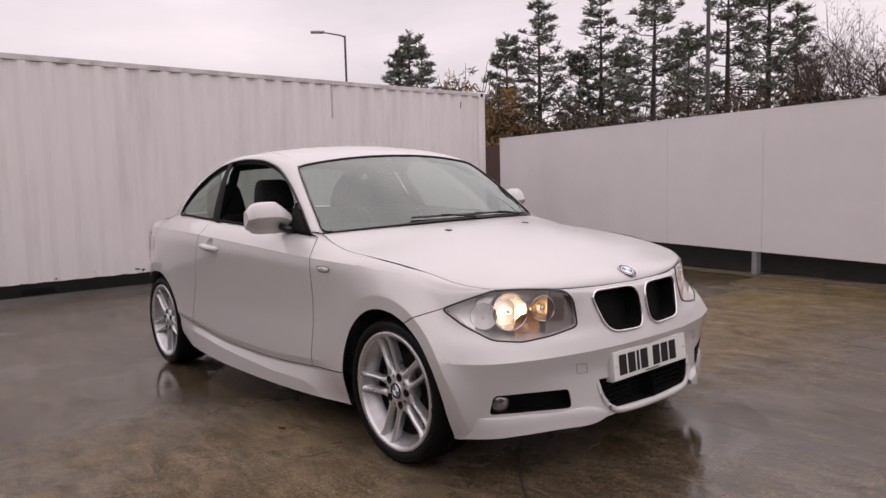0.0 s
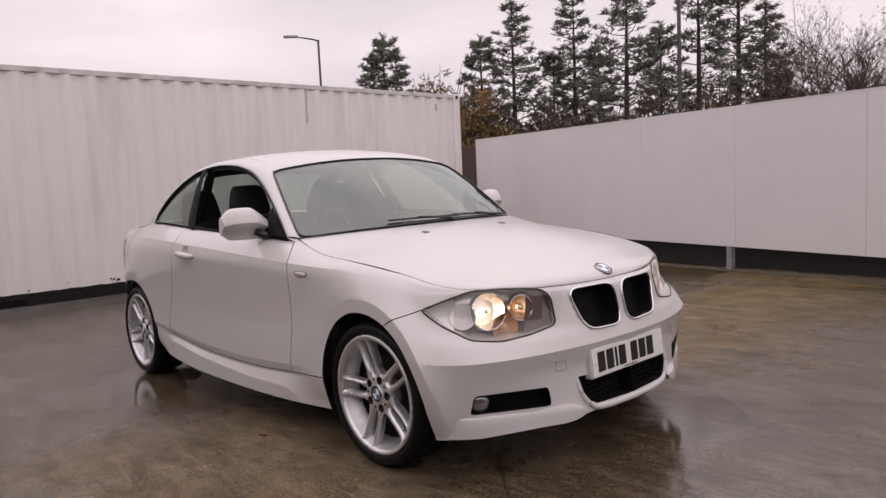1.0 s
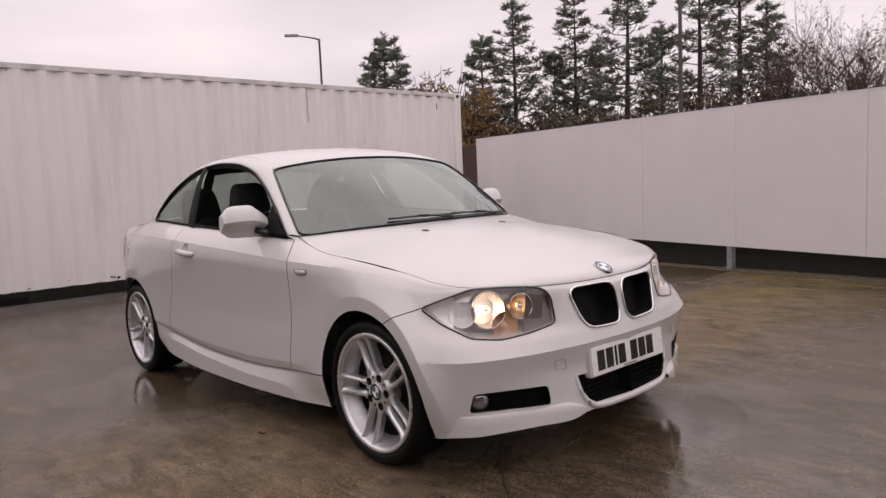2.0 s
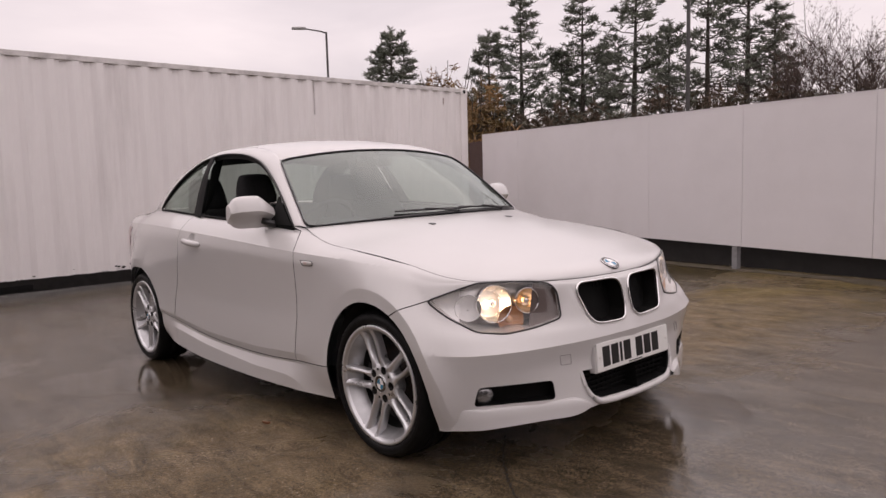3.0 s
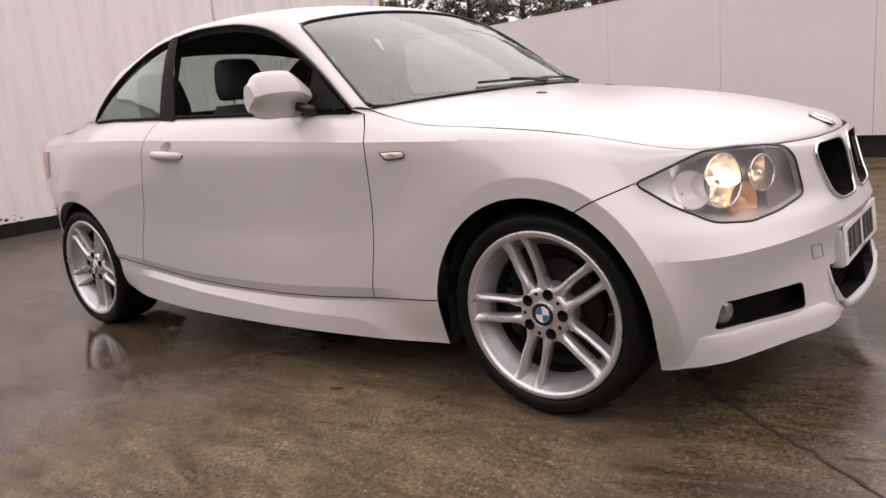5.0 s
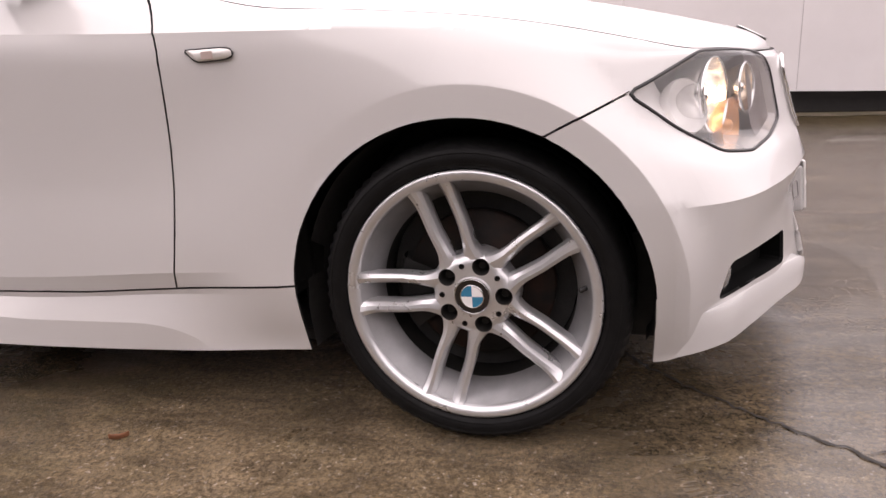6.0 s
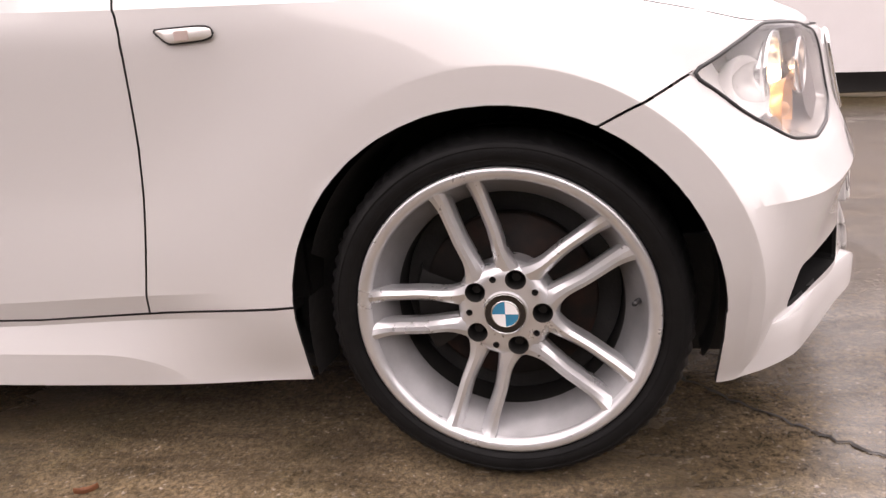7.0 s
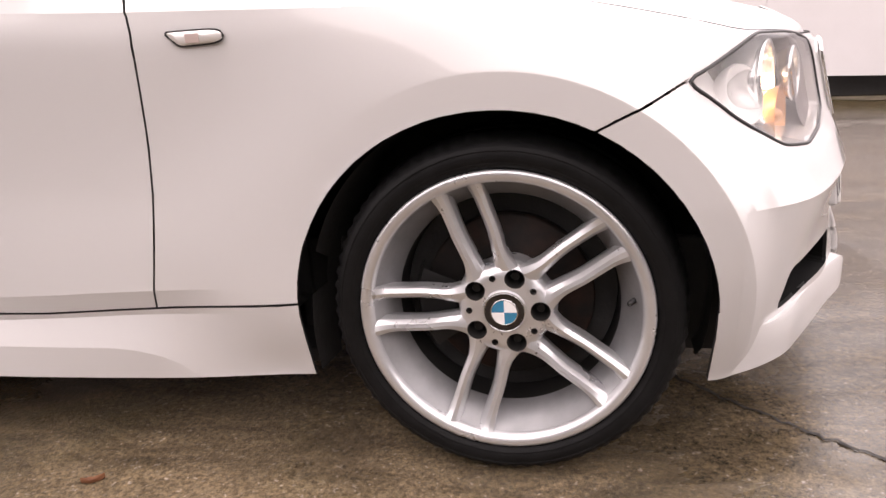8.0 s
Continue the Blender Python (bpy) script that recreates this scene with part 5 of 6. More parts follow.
def build_headlamps():
    way = Vector(QUARTER)
    ahead = Vector((0.93, -0.36, 0.05)).normalized()
    corner = trimmed(HEADLAMP, (.372, -.690, .640), (-0.60, -0.80, 0.15))
    bezel = trimmed(HEADLAMP, (.514, -.452, .640), (0.60, 0.80, -0.18))
    low_c, high_c = Vector((.420, -.566, .646)), Vector((.494, -.458, .650))
    for flip in (False, True):
        f = mirrored if flip else (lambda d: d)
        root = part("headlamp", f(pocket(HEADLAMP, way, 0.105, 0.86)), LAMP_BACK, CAR, "clear headlamp with a warm lit bulb")
        lens = part("lens_cover", f(([v + way * 0.0015 for v in HEADLAMP[0]], HEADLAMP[1])), LENS, root, "clear lens cover", True)
        lens.visible_shadow = False
        part("seal", f(closed_tube(rim_of(HEADLAMP), 0.0036, 6, QUARTER, 0.009)), BLACK, root, "black rubber seal", True)
        part("corner_panel", f(([v - way * (0.012 + 0.55 * max(0.0, v.z - 0.585)) for v in corner[0]], corner[1])), LAMP_HOUSING, root, "bright silver corner panel", True)
        part("smoked_bezel", f(([v - way * 0.020 for v in bezel[0]], bezel[1])), SMOKED, root, "smoky grey bezel", True)
        # the dipped beam's deep cup, whose bright outer wall shows from the side
        cup = [(0.070, 0.020), (0.072, 0.016), (0.071, -0.004), (0.066, -0.030), (0.054, -0.058), (0.036, -0.078), (0.010, -0.086)]
        p = part("main_reflector", f(turned(cup, low_c, ahead, 44)), REFLECTOR, root, "deep silver reflector cup", True)
        part("ring", f(turned([(0.069, 0.019), (0.0715, 0.023), (0.074, 0.018), (0.072, 0.013)], low_c, ahead, 44)), CHROME, p, "bright chrome ring", True)
        for k in range(7):
            a = 6.283 * k / 7
            side = ahead.orthogonal().normalized()
            d = side * math.cos(a) + ahead.cross(side) * math.sin(a)
            part("facet", f(tube([low_c + d * 0.0695 + ahead * 0.010, low_c + d * 0.062 - ahead * 0.030, low_c + d * 0.036 - ahead * 0.070], 0.0014, 5)), REFLECTOR, p, "", True)
        part("bulb", f(tube([low_c - ahead * 0.060, low_c - ahead * 0.030, low_c - ahead * 0.006, low_c - ahead * 0.002], [0.007, 0.0085, 0.0085, 0.004], 12)), BULB, p, "lit warm bulb", True)
        part("bulb_cap", f(turned([(0.001, 0.004), (0.012, 0.001), (0.013, -0.008)], low_c + ahead * 0.004, ahead, 20)), CHROME, p, "bright bulb cap", True)
        part("corner_reflector", f(turned([(0.050, 0.016), (0.052, 0.010), (0.049, -0.006), (0.036, -0.026), (0.014, -0.036), (0.003, -0.037)], (.377, -.655, .634), (0.70, -0.60, 0.30))), LAMP_HOUSING, root, "round silver corner reflector", True)
        bowl = [(0.047, 0.010), (0.045, -0.004), (0.036, -0.026), (0.020, -0.040), (0.006, -0.043)]
        p = part("high_beam_reflector", f(turned(bowl, high_c, ahead)), GOLD_BOWL, root, "silver bowl tinted for the bulb's warm light", True)
        part("ring", f(turned([(0.046, 0.010), (0.0485, 0.014), (0.051, 0.009), (0.048, 0.004)], high_c, ahead)), CHROME, p, "bright chrome ring", True)
        part("side_bulb", f(ball(high_c - ahead * 0.026, 0.007)), SIDE_BULB, p, "dim warm side bulb", True)
        part("bulb_shield", f(turned([(0.010, 0.0), (0.011, 0.008), (0.006, 0.012), (0.002, 0.013)], high_c - ahead * 0.006, ahead)), CHROME, p, "", True)
        sig_c = Vector((.462, -.520, .582))
        part("indicator_bowl", f(turned([(0.054, 0.012), (0.046, -0.008), (0.028, -0.022), (0.004, -0.026)], sig_c, ahead)), AMBER, root, "amber-tinted reflector", True)
        part("indicator_bulb", f(turned([(0.001, 0.030), (0.010, 0.026), (0.015, 0.012), (0.016, 0.0), (0.012, -0.012)], sig_c - ahead * 0.014, ahead)), AMBER, root, "amber indicator bulb", True)


build_headlamps()


def build_grilles():
    for flip in (False, True):
        f = mirrored if flip else (lambda d: d)
        root = part("grille", f(pocket(GRILLE, FRONT, 0.07, 0.96)), TRIM_BLACK, CAR, "black kidney grille in a chrome frame")
        part("chrome_frame", f(closed_tube([v + Vector((0.004, 0, 0)) for v in rim_of(GRILLE)], 0.0048, 8, FRONT, 0.009)), CHROME, root, "bright chrome frame", True)
        ys = np.linspace(-.258, -.042, 11)
        for y in ys:
            part("slat", f(box(.510, .550 - 0.16 * max(0, abs(y) - .05) ** 1.3, y - 0.0035, y + 0.0035, .548 + max(0, (-y - .21)) * 0.9, .676 + (-y) * 0.03, 0.002)), TRIM_BLACK, root)
    root = part("lower_intake", join(pocket(INTAKE, FRONT, 0.06, 0.98), mirrored(pocket(INTAKE, FRONT, 0.06, 0.98))), TRIM_BLACK, CAR, "wide black lower intake mesh")
    for z in np.arange(.258, .36, .020):
        part("mesh_bar", box(.606, .618, -.28, .28, z - 0.003, z + 0.003, 0.001), TRIM_BLACK, root)
    for y in np.arange(-.27, .271, .030):
        part("mesh_bar", box(.602, .610, y - 0.003, y + 0.003, .246, .36, 0.001), TRIM_BLACK, root)
    for flip in (False, True):
        f = mirrored if flip else (lambda d: d)
        way = Vector(QUARTER)
        fr = part("fog_recess", f(pocket(FOG, way, 0.05, 0.95)), TRIM_BLACK, CAR, "black fog lamp recess in the bumper")
        part("fog_lamp", f(turned([(0.0, 0.010), (0.020, 0.008), (0.034, 0.001), (0.038, -0.006), (0.038, -0.03)], (.456, -.668, .318), (0.85, -0.53, 0))), FOG_GLASS, fr, "round grey-glass fog lamp", True)
    m = Matrix.Translation((.6385 - nose_back(.385) + .001, -.385, .421)) @ pose(0, 0, 0, 0, -8, -20)
    square = [(-.023, -.018), (.023, -.018), (.023, .018), (-.023, .018)]
    edge = [m @ Vector((0, a[0] + (c[0] - a[0]) * t / 10, a[1] + (c[1] - a[1]) * t / 10)) for a, c in zip(square, square[1:] + square[:1]) for t in range(10)]
    both_sides("tow_eye_cover", closed_tube(edge, 0.0012, 4, gap=0.001), LAMP_GREY, "small square tow-eye cover outline")
    lip = [(.640, -.340, .372), (.652, -.335, .330), (.662, -.316, .286), (.668, -.285, .250), (.673, -.240, .231), (.680, -.12, .225), (.684, 0, .224)]
    lip = [(x - nose_back(w), w * (0.92 if abs(w) > .2 else 1), z) for x, w, z in lip]
    lip = [tuple(v) for v in along(lip, 40)]
    lip += [(x, -y, z) for x, y, z in reversed(lip[:-1])]
    part("intake_lip", tube(lip, [0.0012 + 0.0128 * min(1, math.sin(math.pi * i / (len(lip) - 1)) * 1.5) for i in range(len(lip))], 10), PAINT, root, "white lip round the lower intake", True)
    # the splitter blade below each fog lamp
    top = [(.672, .290, .240), (.662, .335, .258), (.640, .372, .267), (.598, .440, .268), (.530, .570, .267), (.470, .680, .268), (.418, .745, .270), (.372, .775, .275)]
    low = [(.674, .285, .226), (.668, .330, .212), (.652, .378, .204), (.600, .468, .200), (.532, .592, .195), (.468, .688, .191), (.414, .742, .190), (.362, .778, .188)]
    top, low = ([(x - nose_back(w), w, z) for x, w, z in line] for line in (top, low))
    t, l_ = along(top, 34), along(low, 34)
    verts = []
    for i in range(34):
        a, c = t[max(i - 1, 0)], t[min(i + 1, 33)]
        d = Vector((c[0] - a[0], c[1] - a[1], 0)).normalized()
        out = Vector((d.y, -d.x, 0))
        fade = min(1, 0.4 + i / 8, (33 - i) / 8)
        q, b_ = Vector(t[i]), Vector(l_[i])
        for v in (q - out * 0.02 + Vector((0, 0, .006)), q + out * 0.012 * fade, q + out * 0.016 * fade - Vector((0, 0, .006)), q.lerp(b_, 0.5) + out * 0.013 * fade, b_ + out * 0.008 * fade, b_ - out * 0.02):
            verts.append((v.x, -v.y, v.z))
    data = verts, [(i * 6 + j, i * 6 + j + 1, (i + 1) * 6 + j + 1, (i + 1) * 6 + j) for i in range(33) for j in range(5)]
    for ob in both_sides("splitter_blade", data, PAINT, "white splitter blade below the fog lamp"):
        ob.data.set_sharp_from_angle(angle=radians(40))


build_grilles()


def build_plate():
    m = Matrix.Translation((.661, 0, .404)) @ pose(0, 0, 0, 0, -4, 0)
    root = part("number_plate", moved(box(-0.004, 0.002, -.247, .247, -.0555, .0555, 0.0015), m), PLATE, CAR, "white front number plate with black bars")
    part("plinth", moved(box(-0.040, -0.0045, -.252, .252, -.062, .045, 0.006), m), PAINT, root, "white plate plinth")
    y = -.214
    for wide in (.047, .047, .015, .047, None, .047, .047, .047):
        if wide is None:
            y += 0.026
            continue
        part("bar", moved(box(0.0021, 0.0032, y, y + wide, -.0395, .0395), m), PLATE_INK, root)
        y += wide + 0.0105
    part("small_bar", moved(box(0.0021, 0.003, -.045, .045, -.0515, -.0475), m), PLATE_INK, root)
    for yy in (-.231, .231):
        part("screw", moved(turned([(0.0, 0.0035), (0.005, 0.003), (0.0065, 0.0)], (0.002, yy, 0.0), (1, 0, 0), 14), m), SCREW, root, "", True)


build_plate()


def badge(parent, at, way, r, up=(0, 0, 1)):
    """A round badge: a black ring edged in chrome round blue and white quarters, with no lettering."""
    way = Vector(way).normalized()
    side = Vector(up).cross(way).normalized()
    top = way.cross(side)
    m = Matrix.Translation(at) @ Matrix((side, top, way)).transposed().to_4x4()
    root = part("badge", moved(lathe([(0.0, 0.0015), (r * 0.97, 0.0015), (r, 0.0), (r, -0.004)], 40, "z"), m), BLACK_GLOSS, parent, "round badge with blue and white quarters")
    part("rim", moved(lathe([(r * 0.965, 0.0012), (r * 0.985, 0.003), (r * 1.0, 0.0012)], 40, "z"), m), CHROME, root, "", True)
    part("inner_rim", moved(lathe([(r * 0.62, 0.0015), (r * 0.65, 0.003), (r * 0.68, 0.0015)], 40, "z"), m), CHROME, root, "", True)
    for q in range(4):
        pts = [(0, 0, 0.0022)] + [(r * 0.62 * math.cos(a), r * 0.62 * math.sin(a), 0.0022) for a in np.linspace(q * math.pi / 2, (q + 1) * math.pi / 2, 9)]
        part("quarter", moved((pts, [tuple(range(len(pts)))]), m), BADGE_BLUE if q % 2 else BADGE_WHITE, root)
    return root


badge(CAR, (.556, 0, .7485), (0.48, 0, 0.88), 0.041)


# ---- the car: glass, pillars and trim ----
def build_glass():
    g = part("windscreen", facing(section_patch(SCREEN_MID, SCREEN_EDGE, 20, 14, 2.2), (1, 0, 1)), WINDSCREEN, CAR, "sloping greenish windscreen", True)
    g.visible_shadow = False
    g = part("rear_window", facing(section_patch(BACK_MID, BACK_EDGE, 14, 12, 2.2), (-1, 0, 1)), SIDE_GLASS, CAR, "", True)
    g.visible_shadow = False
    top = section_patch(SCREEN_MID, SCREEN_EDGE, 20, 14, 2.2)
    n = 29
    rows = [top[0][i * n:(i + 1) * n] for i in range(20)]
    ring = [Vector(v) for v in rows[0]] + [Vector(r[-1]) for r in rows[1:]] + [Vector(v) for v in reversed(rows[-1][:-1])] + [Vector(r[0]) for r in reversed(rows[1:-1])]
    part("screen_seal", closed_tube([v + Vector((0.003, 0, 0.002)) for v in ring], 0.0045), BLACK, CAR, "black screen seal", True)
    # a black band along the foot of the screen, where wipers rest
    def rise(y):
        return 0.16 + 0.34 * min(1.0, max(0.0, (y + 0.45) / 0.45))

    band = [(v[0] + (u[0] - v[0]) * k * rise(v[1]) + 0.004, v[1] + (u[1] - v[1]) * k * rise(v[1]), v[2] + (u[2] - v[2]) * k * rise(v[1]) + 0.003) for k in (0.0, 1.0) for v, u in zip(rows[0], rows[1])]
    part("cowl_panel", (band, [(i, i + 1, i + 1 + n, i + n) for i in range(n - 1)]), BLACK, CAR, "black scuttle panel")
    belt = smooth_line(EDGE, SPANS)
    upper = smooth_line(PILLAR_OUT, 12)

    def sheet(x0, x1, y_in, n_x=22, n_z=8):
        verts, faces = [], []
        for i in range(n_x + 1):
            x = x0 + (x1 - x0) * i / n_x
            ub = np.interp(-x, -upper[:, 0], upper[:, 1]), np.interp(-x, -upper[:, 0], upper[:, 2])
            lb = np.interp(-x, -belt[30:, 0], belt[30:, 1]) , np.interp(-x, -belt[30:, 0], belt[30:, 2])
            for j in range(n_z + 1):
                t = j / n_z
                w = lb[0] * (1 - t) + ub[0] * t + 0.012 * 4 * t * (1 - t) - y_in
                verts.append((x, -w, lb[1] * (1 - t) + max(ub[1], lb[1]) * t))
        for i in range(n_x):
            for j in range(n_z):
                a = i * (n_z + 1) + j
                faces.append((a, a + 1, a + n_z + 2, a + n_z + 1))
        return verts, faces

    q = sheet(-1.90, -2.575, 0.016)
    for data in (facing(q, (0, -1, 0)), facing(mirrored(q), (0, 1, 0)), facing(mirrored(sheet(-.705, -1.80, 0.016)), (0, 1, 0))):
        g = part("side_window", data, SIDE_GLASS, CAR, "green-tinted side glass", True)
        g.visible_shadow = False
    # window surrounds
    outer = [(v[0], v[1] - 0.004, v[2] - 0.002) for v in along(PILLAR_OUT, 60)]
    inner = []
    for i, v in enumerate(outer):
        a, c = np.array(outer[max(i - 1, 0)]), np.array(outer[min(i + 1, 59)])
        d = (c - a) / np.linalg.norm(c - a)
        nrm = np.array((d[2], 0, -d[0]))
        nrm = nrm if nrm[2] < 0 else -nrm
        inner.append(tuple(np.array(v) + nrm * (0.025 if v[0] > -1.9 else 0.015) + np.array((0, -0.012 + 0.34 * 0.034 * abs(nrm[2]), 0))))
    verts = [(x, -w, z) for v in zip(outer, inner) for x, w, z in v]
    surround = verts, [(2 * i, 2 * i + 1, 2 * i + 3, 2 * i + 2) for i in range(59)]
    both_sides("window_surround", surround, TRIM_BLACK, "black window surround")
    pts = [Vector((p[0], -p[1] - 0.004, p[2] + 0.004)) for p in belt if -2.585 < p[0] < -.70]
    both_sides("belt_trim", tube(pts, 0.0070, 6), TRIM_BLACK, "black belt trim")
    edge = [Vector((v[0], -v[1] - 0.002, v[2])) for v in along(PILLAR_OUT, 60)]
    both_sides("drip_trim", tube(edge, 0.0042, 6), BLACK, "black trim round the windows")
    pil = strip([(-1.735, .785, .983), (-1.775, .738, 1.10), (-1.83, .672, 1.24), (-1.870, .606, 1.348)], [(-1.875, .768, .997), (-1.895, .722, 1.12), (-1.925, .662, 1.245), (-1.955, .600, 1.338)], 12, 4, 0.004)
    both_sides("door_pillar", pil, TRIM_BLACK, "black pillar between the side windows")
    sail = strip([(-.715, .768, .948), (-.80, .745, 1.005), (-.90, .716, 1.09)], [(-.90, .782, .955), (-.905, .765, .99), (-.91, .722, 1.085)], 8, 3, 0.0)
    both_sides("mirror_sail", sail, TRIM_BLACK, "black mirror triangle")


build_glass()


def on_screen(s, r, lift=0.012):
    """A place just over the windscreen: s across (-1 to 1), r up (0 to 1)."""
    c, e = along(SCREEN_MID, 40), along(SCREEN_EDGE, 40)
    i = min(39, max(0, int(round(r * 39))))
    q = abs(s) ** 2.2
    return Vector((c[i][0] + (e[i][0] - c[i][0]) * q + lift * 0.6, s * e[i][1], c[i][2] + (e[i][2] - c[i][2]) * q + lift * 0.8))


def build_wipers():
    for s0, s1, r0, r1, pivot in ((-0.42, 0.22, 0.052, 0.030, 0.10), (0.14, 0.84, 0.044, 0.012, 0.66)):
        blade = [on_screen(s0 + (s1 - s0) * t, 0, 0.012).lerp(on_screen(s0 + (s1 - s0) * t, 0.1, 0.012), (r0 + (r1 - r0) * t) * 10) for t in np.linspace(0, 1, 12)]
        root = part("wiper", tube(blade, 0.0050, 6), BLACK, CAR, "black wiper blade resting on the glass", True)
        foot = on_screen(pivot, 0.0, 0.014)
        mid = blade[4] + Vector((0.004, 0, 0.006))
        part("arm", tube([foot, foot.lerp(mid, 0.5) + Vector((0.003, 0, 0.003)), mid], [0.007, 0.0055, 0.004], 6), BLACK, root, "", True)
        part("pivot_cap", ball(foot, 0.011, (1, 1, 0.7), 12), BLACK, root, "", True)
    for y in (-.262, .262):
        part("washer_jet", moved(box(-0.016, 0.016, -0.014, 0.014, 0, 0.012, 0.004), Matrix.Translation((-.27, y, .915)) @ pose(0, 0, 0, 0, 9, 0)), BLACK, CAR, "black washer jet")


build_wipers()


def build_mirrors():
    """Door mirrors: a rounded shell, narrow at the outer end, on a black foot."""
    n_l, n_r = 20, 40
    verts, faces = [], []
    for i in range(n_l):
        t = i / (n_l - 1)
        w = -.742 - .225 * t
        grow = min(0.50 + 0.50 * min(1.0, t / 0.36) ** 0.9, max(0.30, 1 - max(0.0, (t - 0.5) / 0.5) ** 4.5) ** 0.5)
        if i == 0:
            grow *= 0.5
        deep, tall = 0.070 * grow, 0.077 * grow
        cx, cz = -.925 - 0.045 * t, 0.980 + 0.026 * math.sin(min(1.0, t / 0.5) * 1.5708)
        for j in range(n_r):
            a = 6.283 * j / n_r
            ca, sa = math.cos(a), math.sin(a)
            e = 0.72 if sa > 0 else 1.02
            px, pz = math.copysign(abs(ca) ** e, ca), math.copysign(abs(sa) ** e, sa)
            back = 0.55 if px < 0 else 1.0
            if -1.85 < (a - 6.283 if a > 3.1416 else a) < 0.16:
                # the flat face below the crease, which looks forward and down
                u = ((a - 6.283 if a > 3.1416 else a) + 1.85) / 2.01
                px, pz = -0.276 + 1.263 * u, -0.961 + 1.16 * u
                px, pz = px - 0.05 * math.sin(math.pi * u), pz + 0.05 * math.sin(math.pi * u)
                back = 0.55 if px < 0 else 1.0
            verts.append((cx + deep * px * back * (1 - 0.25 * (pz > 0) * pz), w, cz + tall * pz * (1.22 if pz > 0 else 0.90)))
    for i in range(n_l - 1):
        for j in range(n_r):
            k = (j + 1) % n_r
            faces.append((i * n_r + j, i * n_r + k, (i + 1) * n_r + k, (i + 1) * n_r + j))
    faces += [tuple(reversed(range(n_r))), tuple(range((n_l - 1) * n_r, n_l * n_r))]
    shells = both_sides("door_mirror", (verts, faces), PAINT, "white door mirror shell on a black foot")
    for ob in shells:
        ob.data.set_sharp_from_angle(angle=radians(21))
    foot = tube([(-.868, -.755, .950), (-.890, -.785, .960), (-.915, -.815, .975)], [0.020, 0.018, 0.016], 10)
    glass = moved(box(-0.003, 0.0, -0.075, 0.075, -0.042, 0.046, 0.001), Matrix.Translation((-.990, -.868, 1.004)) @ pose(0, 0, 0, 0, 0, 4))
    for shell, f in zip(shells, (lambda d: d, mirrored)):
        part("foot", f(foot), BLACK, shell, "black mirror foot", True)
        part("mirror_glass", f(glass), MIRROR_GLASS, shell, "mirror glass")


build_mirrors()


def build_side_trim():
    handle = tube([(-1.600, -.852, .838), (-1.640, -.874, .842), (-1.72, -.880, .849), (-1.79, -.876, .855), (-1.835, -.852, .858)], [0.012, 0.0165, 0.0175, 0.0165, 0.012], 12)
    cup = pocket(HANDLE_CUP, SIDE, 0.022, 0.62)
    for ob, f in zip(both_sides("door_handle", handle, PAINT, "white pull handle"), (lambda d: d, mirrored)):
        part("handle_cup", f(cup), PAINT, ob, "", True)
        part("lock_cap", f(tube([(-1.600, -.853, .838), (-1.585, -.850, .836)], [0.0125, 0.009], 10)), BLACK, ob, "", True)
    shape = rounded([(-.420, -.842, .796), (-.418, -.842, .782), (-.436, -.842, .777), (-.498, -.844, .775), (-.522, -.846, .799), (-.440, -.843, .799)], 0.009, 4)
    n = len(shape)
    verts = [v + Vector((0, -0.001, 0)) for v in shape] + [v.lerp(sum(shape, Vector()) / n, 0.22) + Vector((0, -0.006, 0)) for v in shape]
    lens = verts, [(i, (i + 1) % n, (i + 1) % n + n, i + n) for i in range(n)] + [tuple(range(n, 2 * n))]
    for ob, f in zip(both_sides("side_repeater", lens, CLEAR_PLASTIC, "clear side indicator repeater"), (lambda d: d, mirrored)):
        part("surround", f(closed_tube([v + Vector((0, -0.002, 0)) for v in shape], 0.0017, 6, None, 0.002)), PAINT_DARK, ob, "dark surround", True)
        part("bulb", f(moved(box(-0.012, 0.012, -0.0065, -0.0055, -0.007, 0.007), Matrix.Translation((-.470, -.8445, .787)))), DULL_BULB, ob, "dull pinkish bulb")
    lamp = [v + Vector((0, -0.003, 0)) for v in TAIL_LAMP[0]], TAIL_LAMP[1]
    both_sides("tail_lamp", lamp, TAIL_RED, "red tail lamp")
    # splash lip below the arch
    flap = strip([(-.345, .800, .335), (-.352, .798, .26), (-.350, .790, .18)], [(-.338, .70, .335), (-.345, .70, .26), (-.343, .70, .18)], 6, 2, 0.0)
    both_sides("splash_guard", flap, PAINT_DARK, "black arch edge")


build_side_trim()


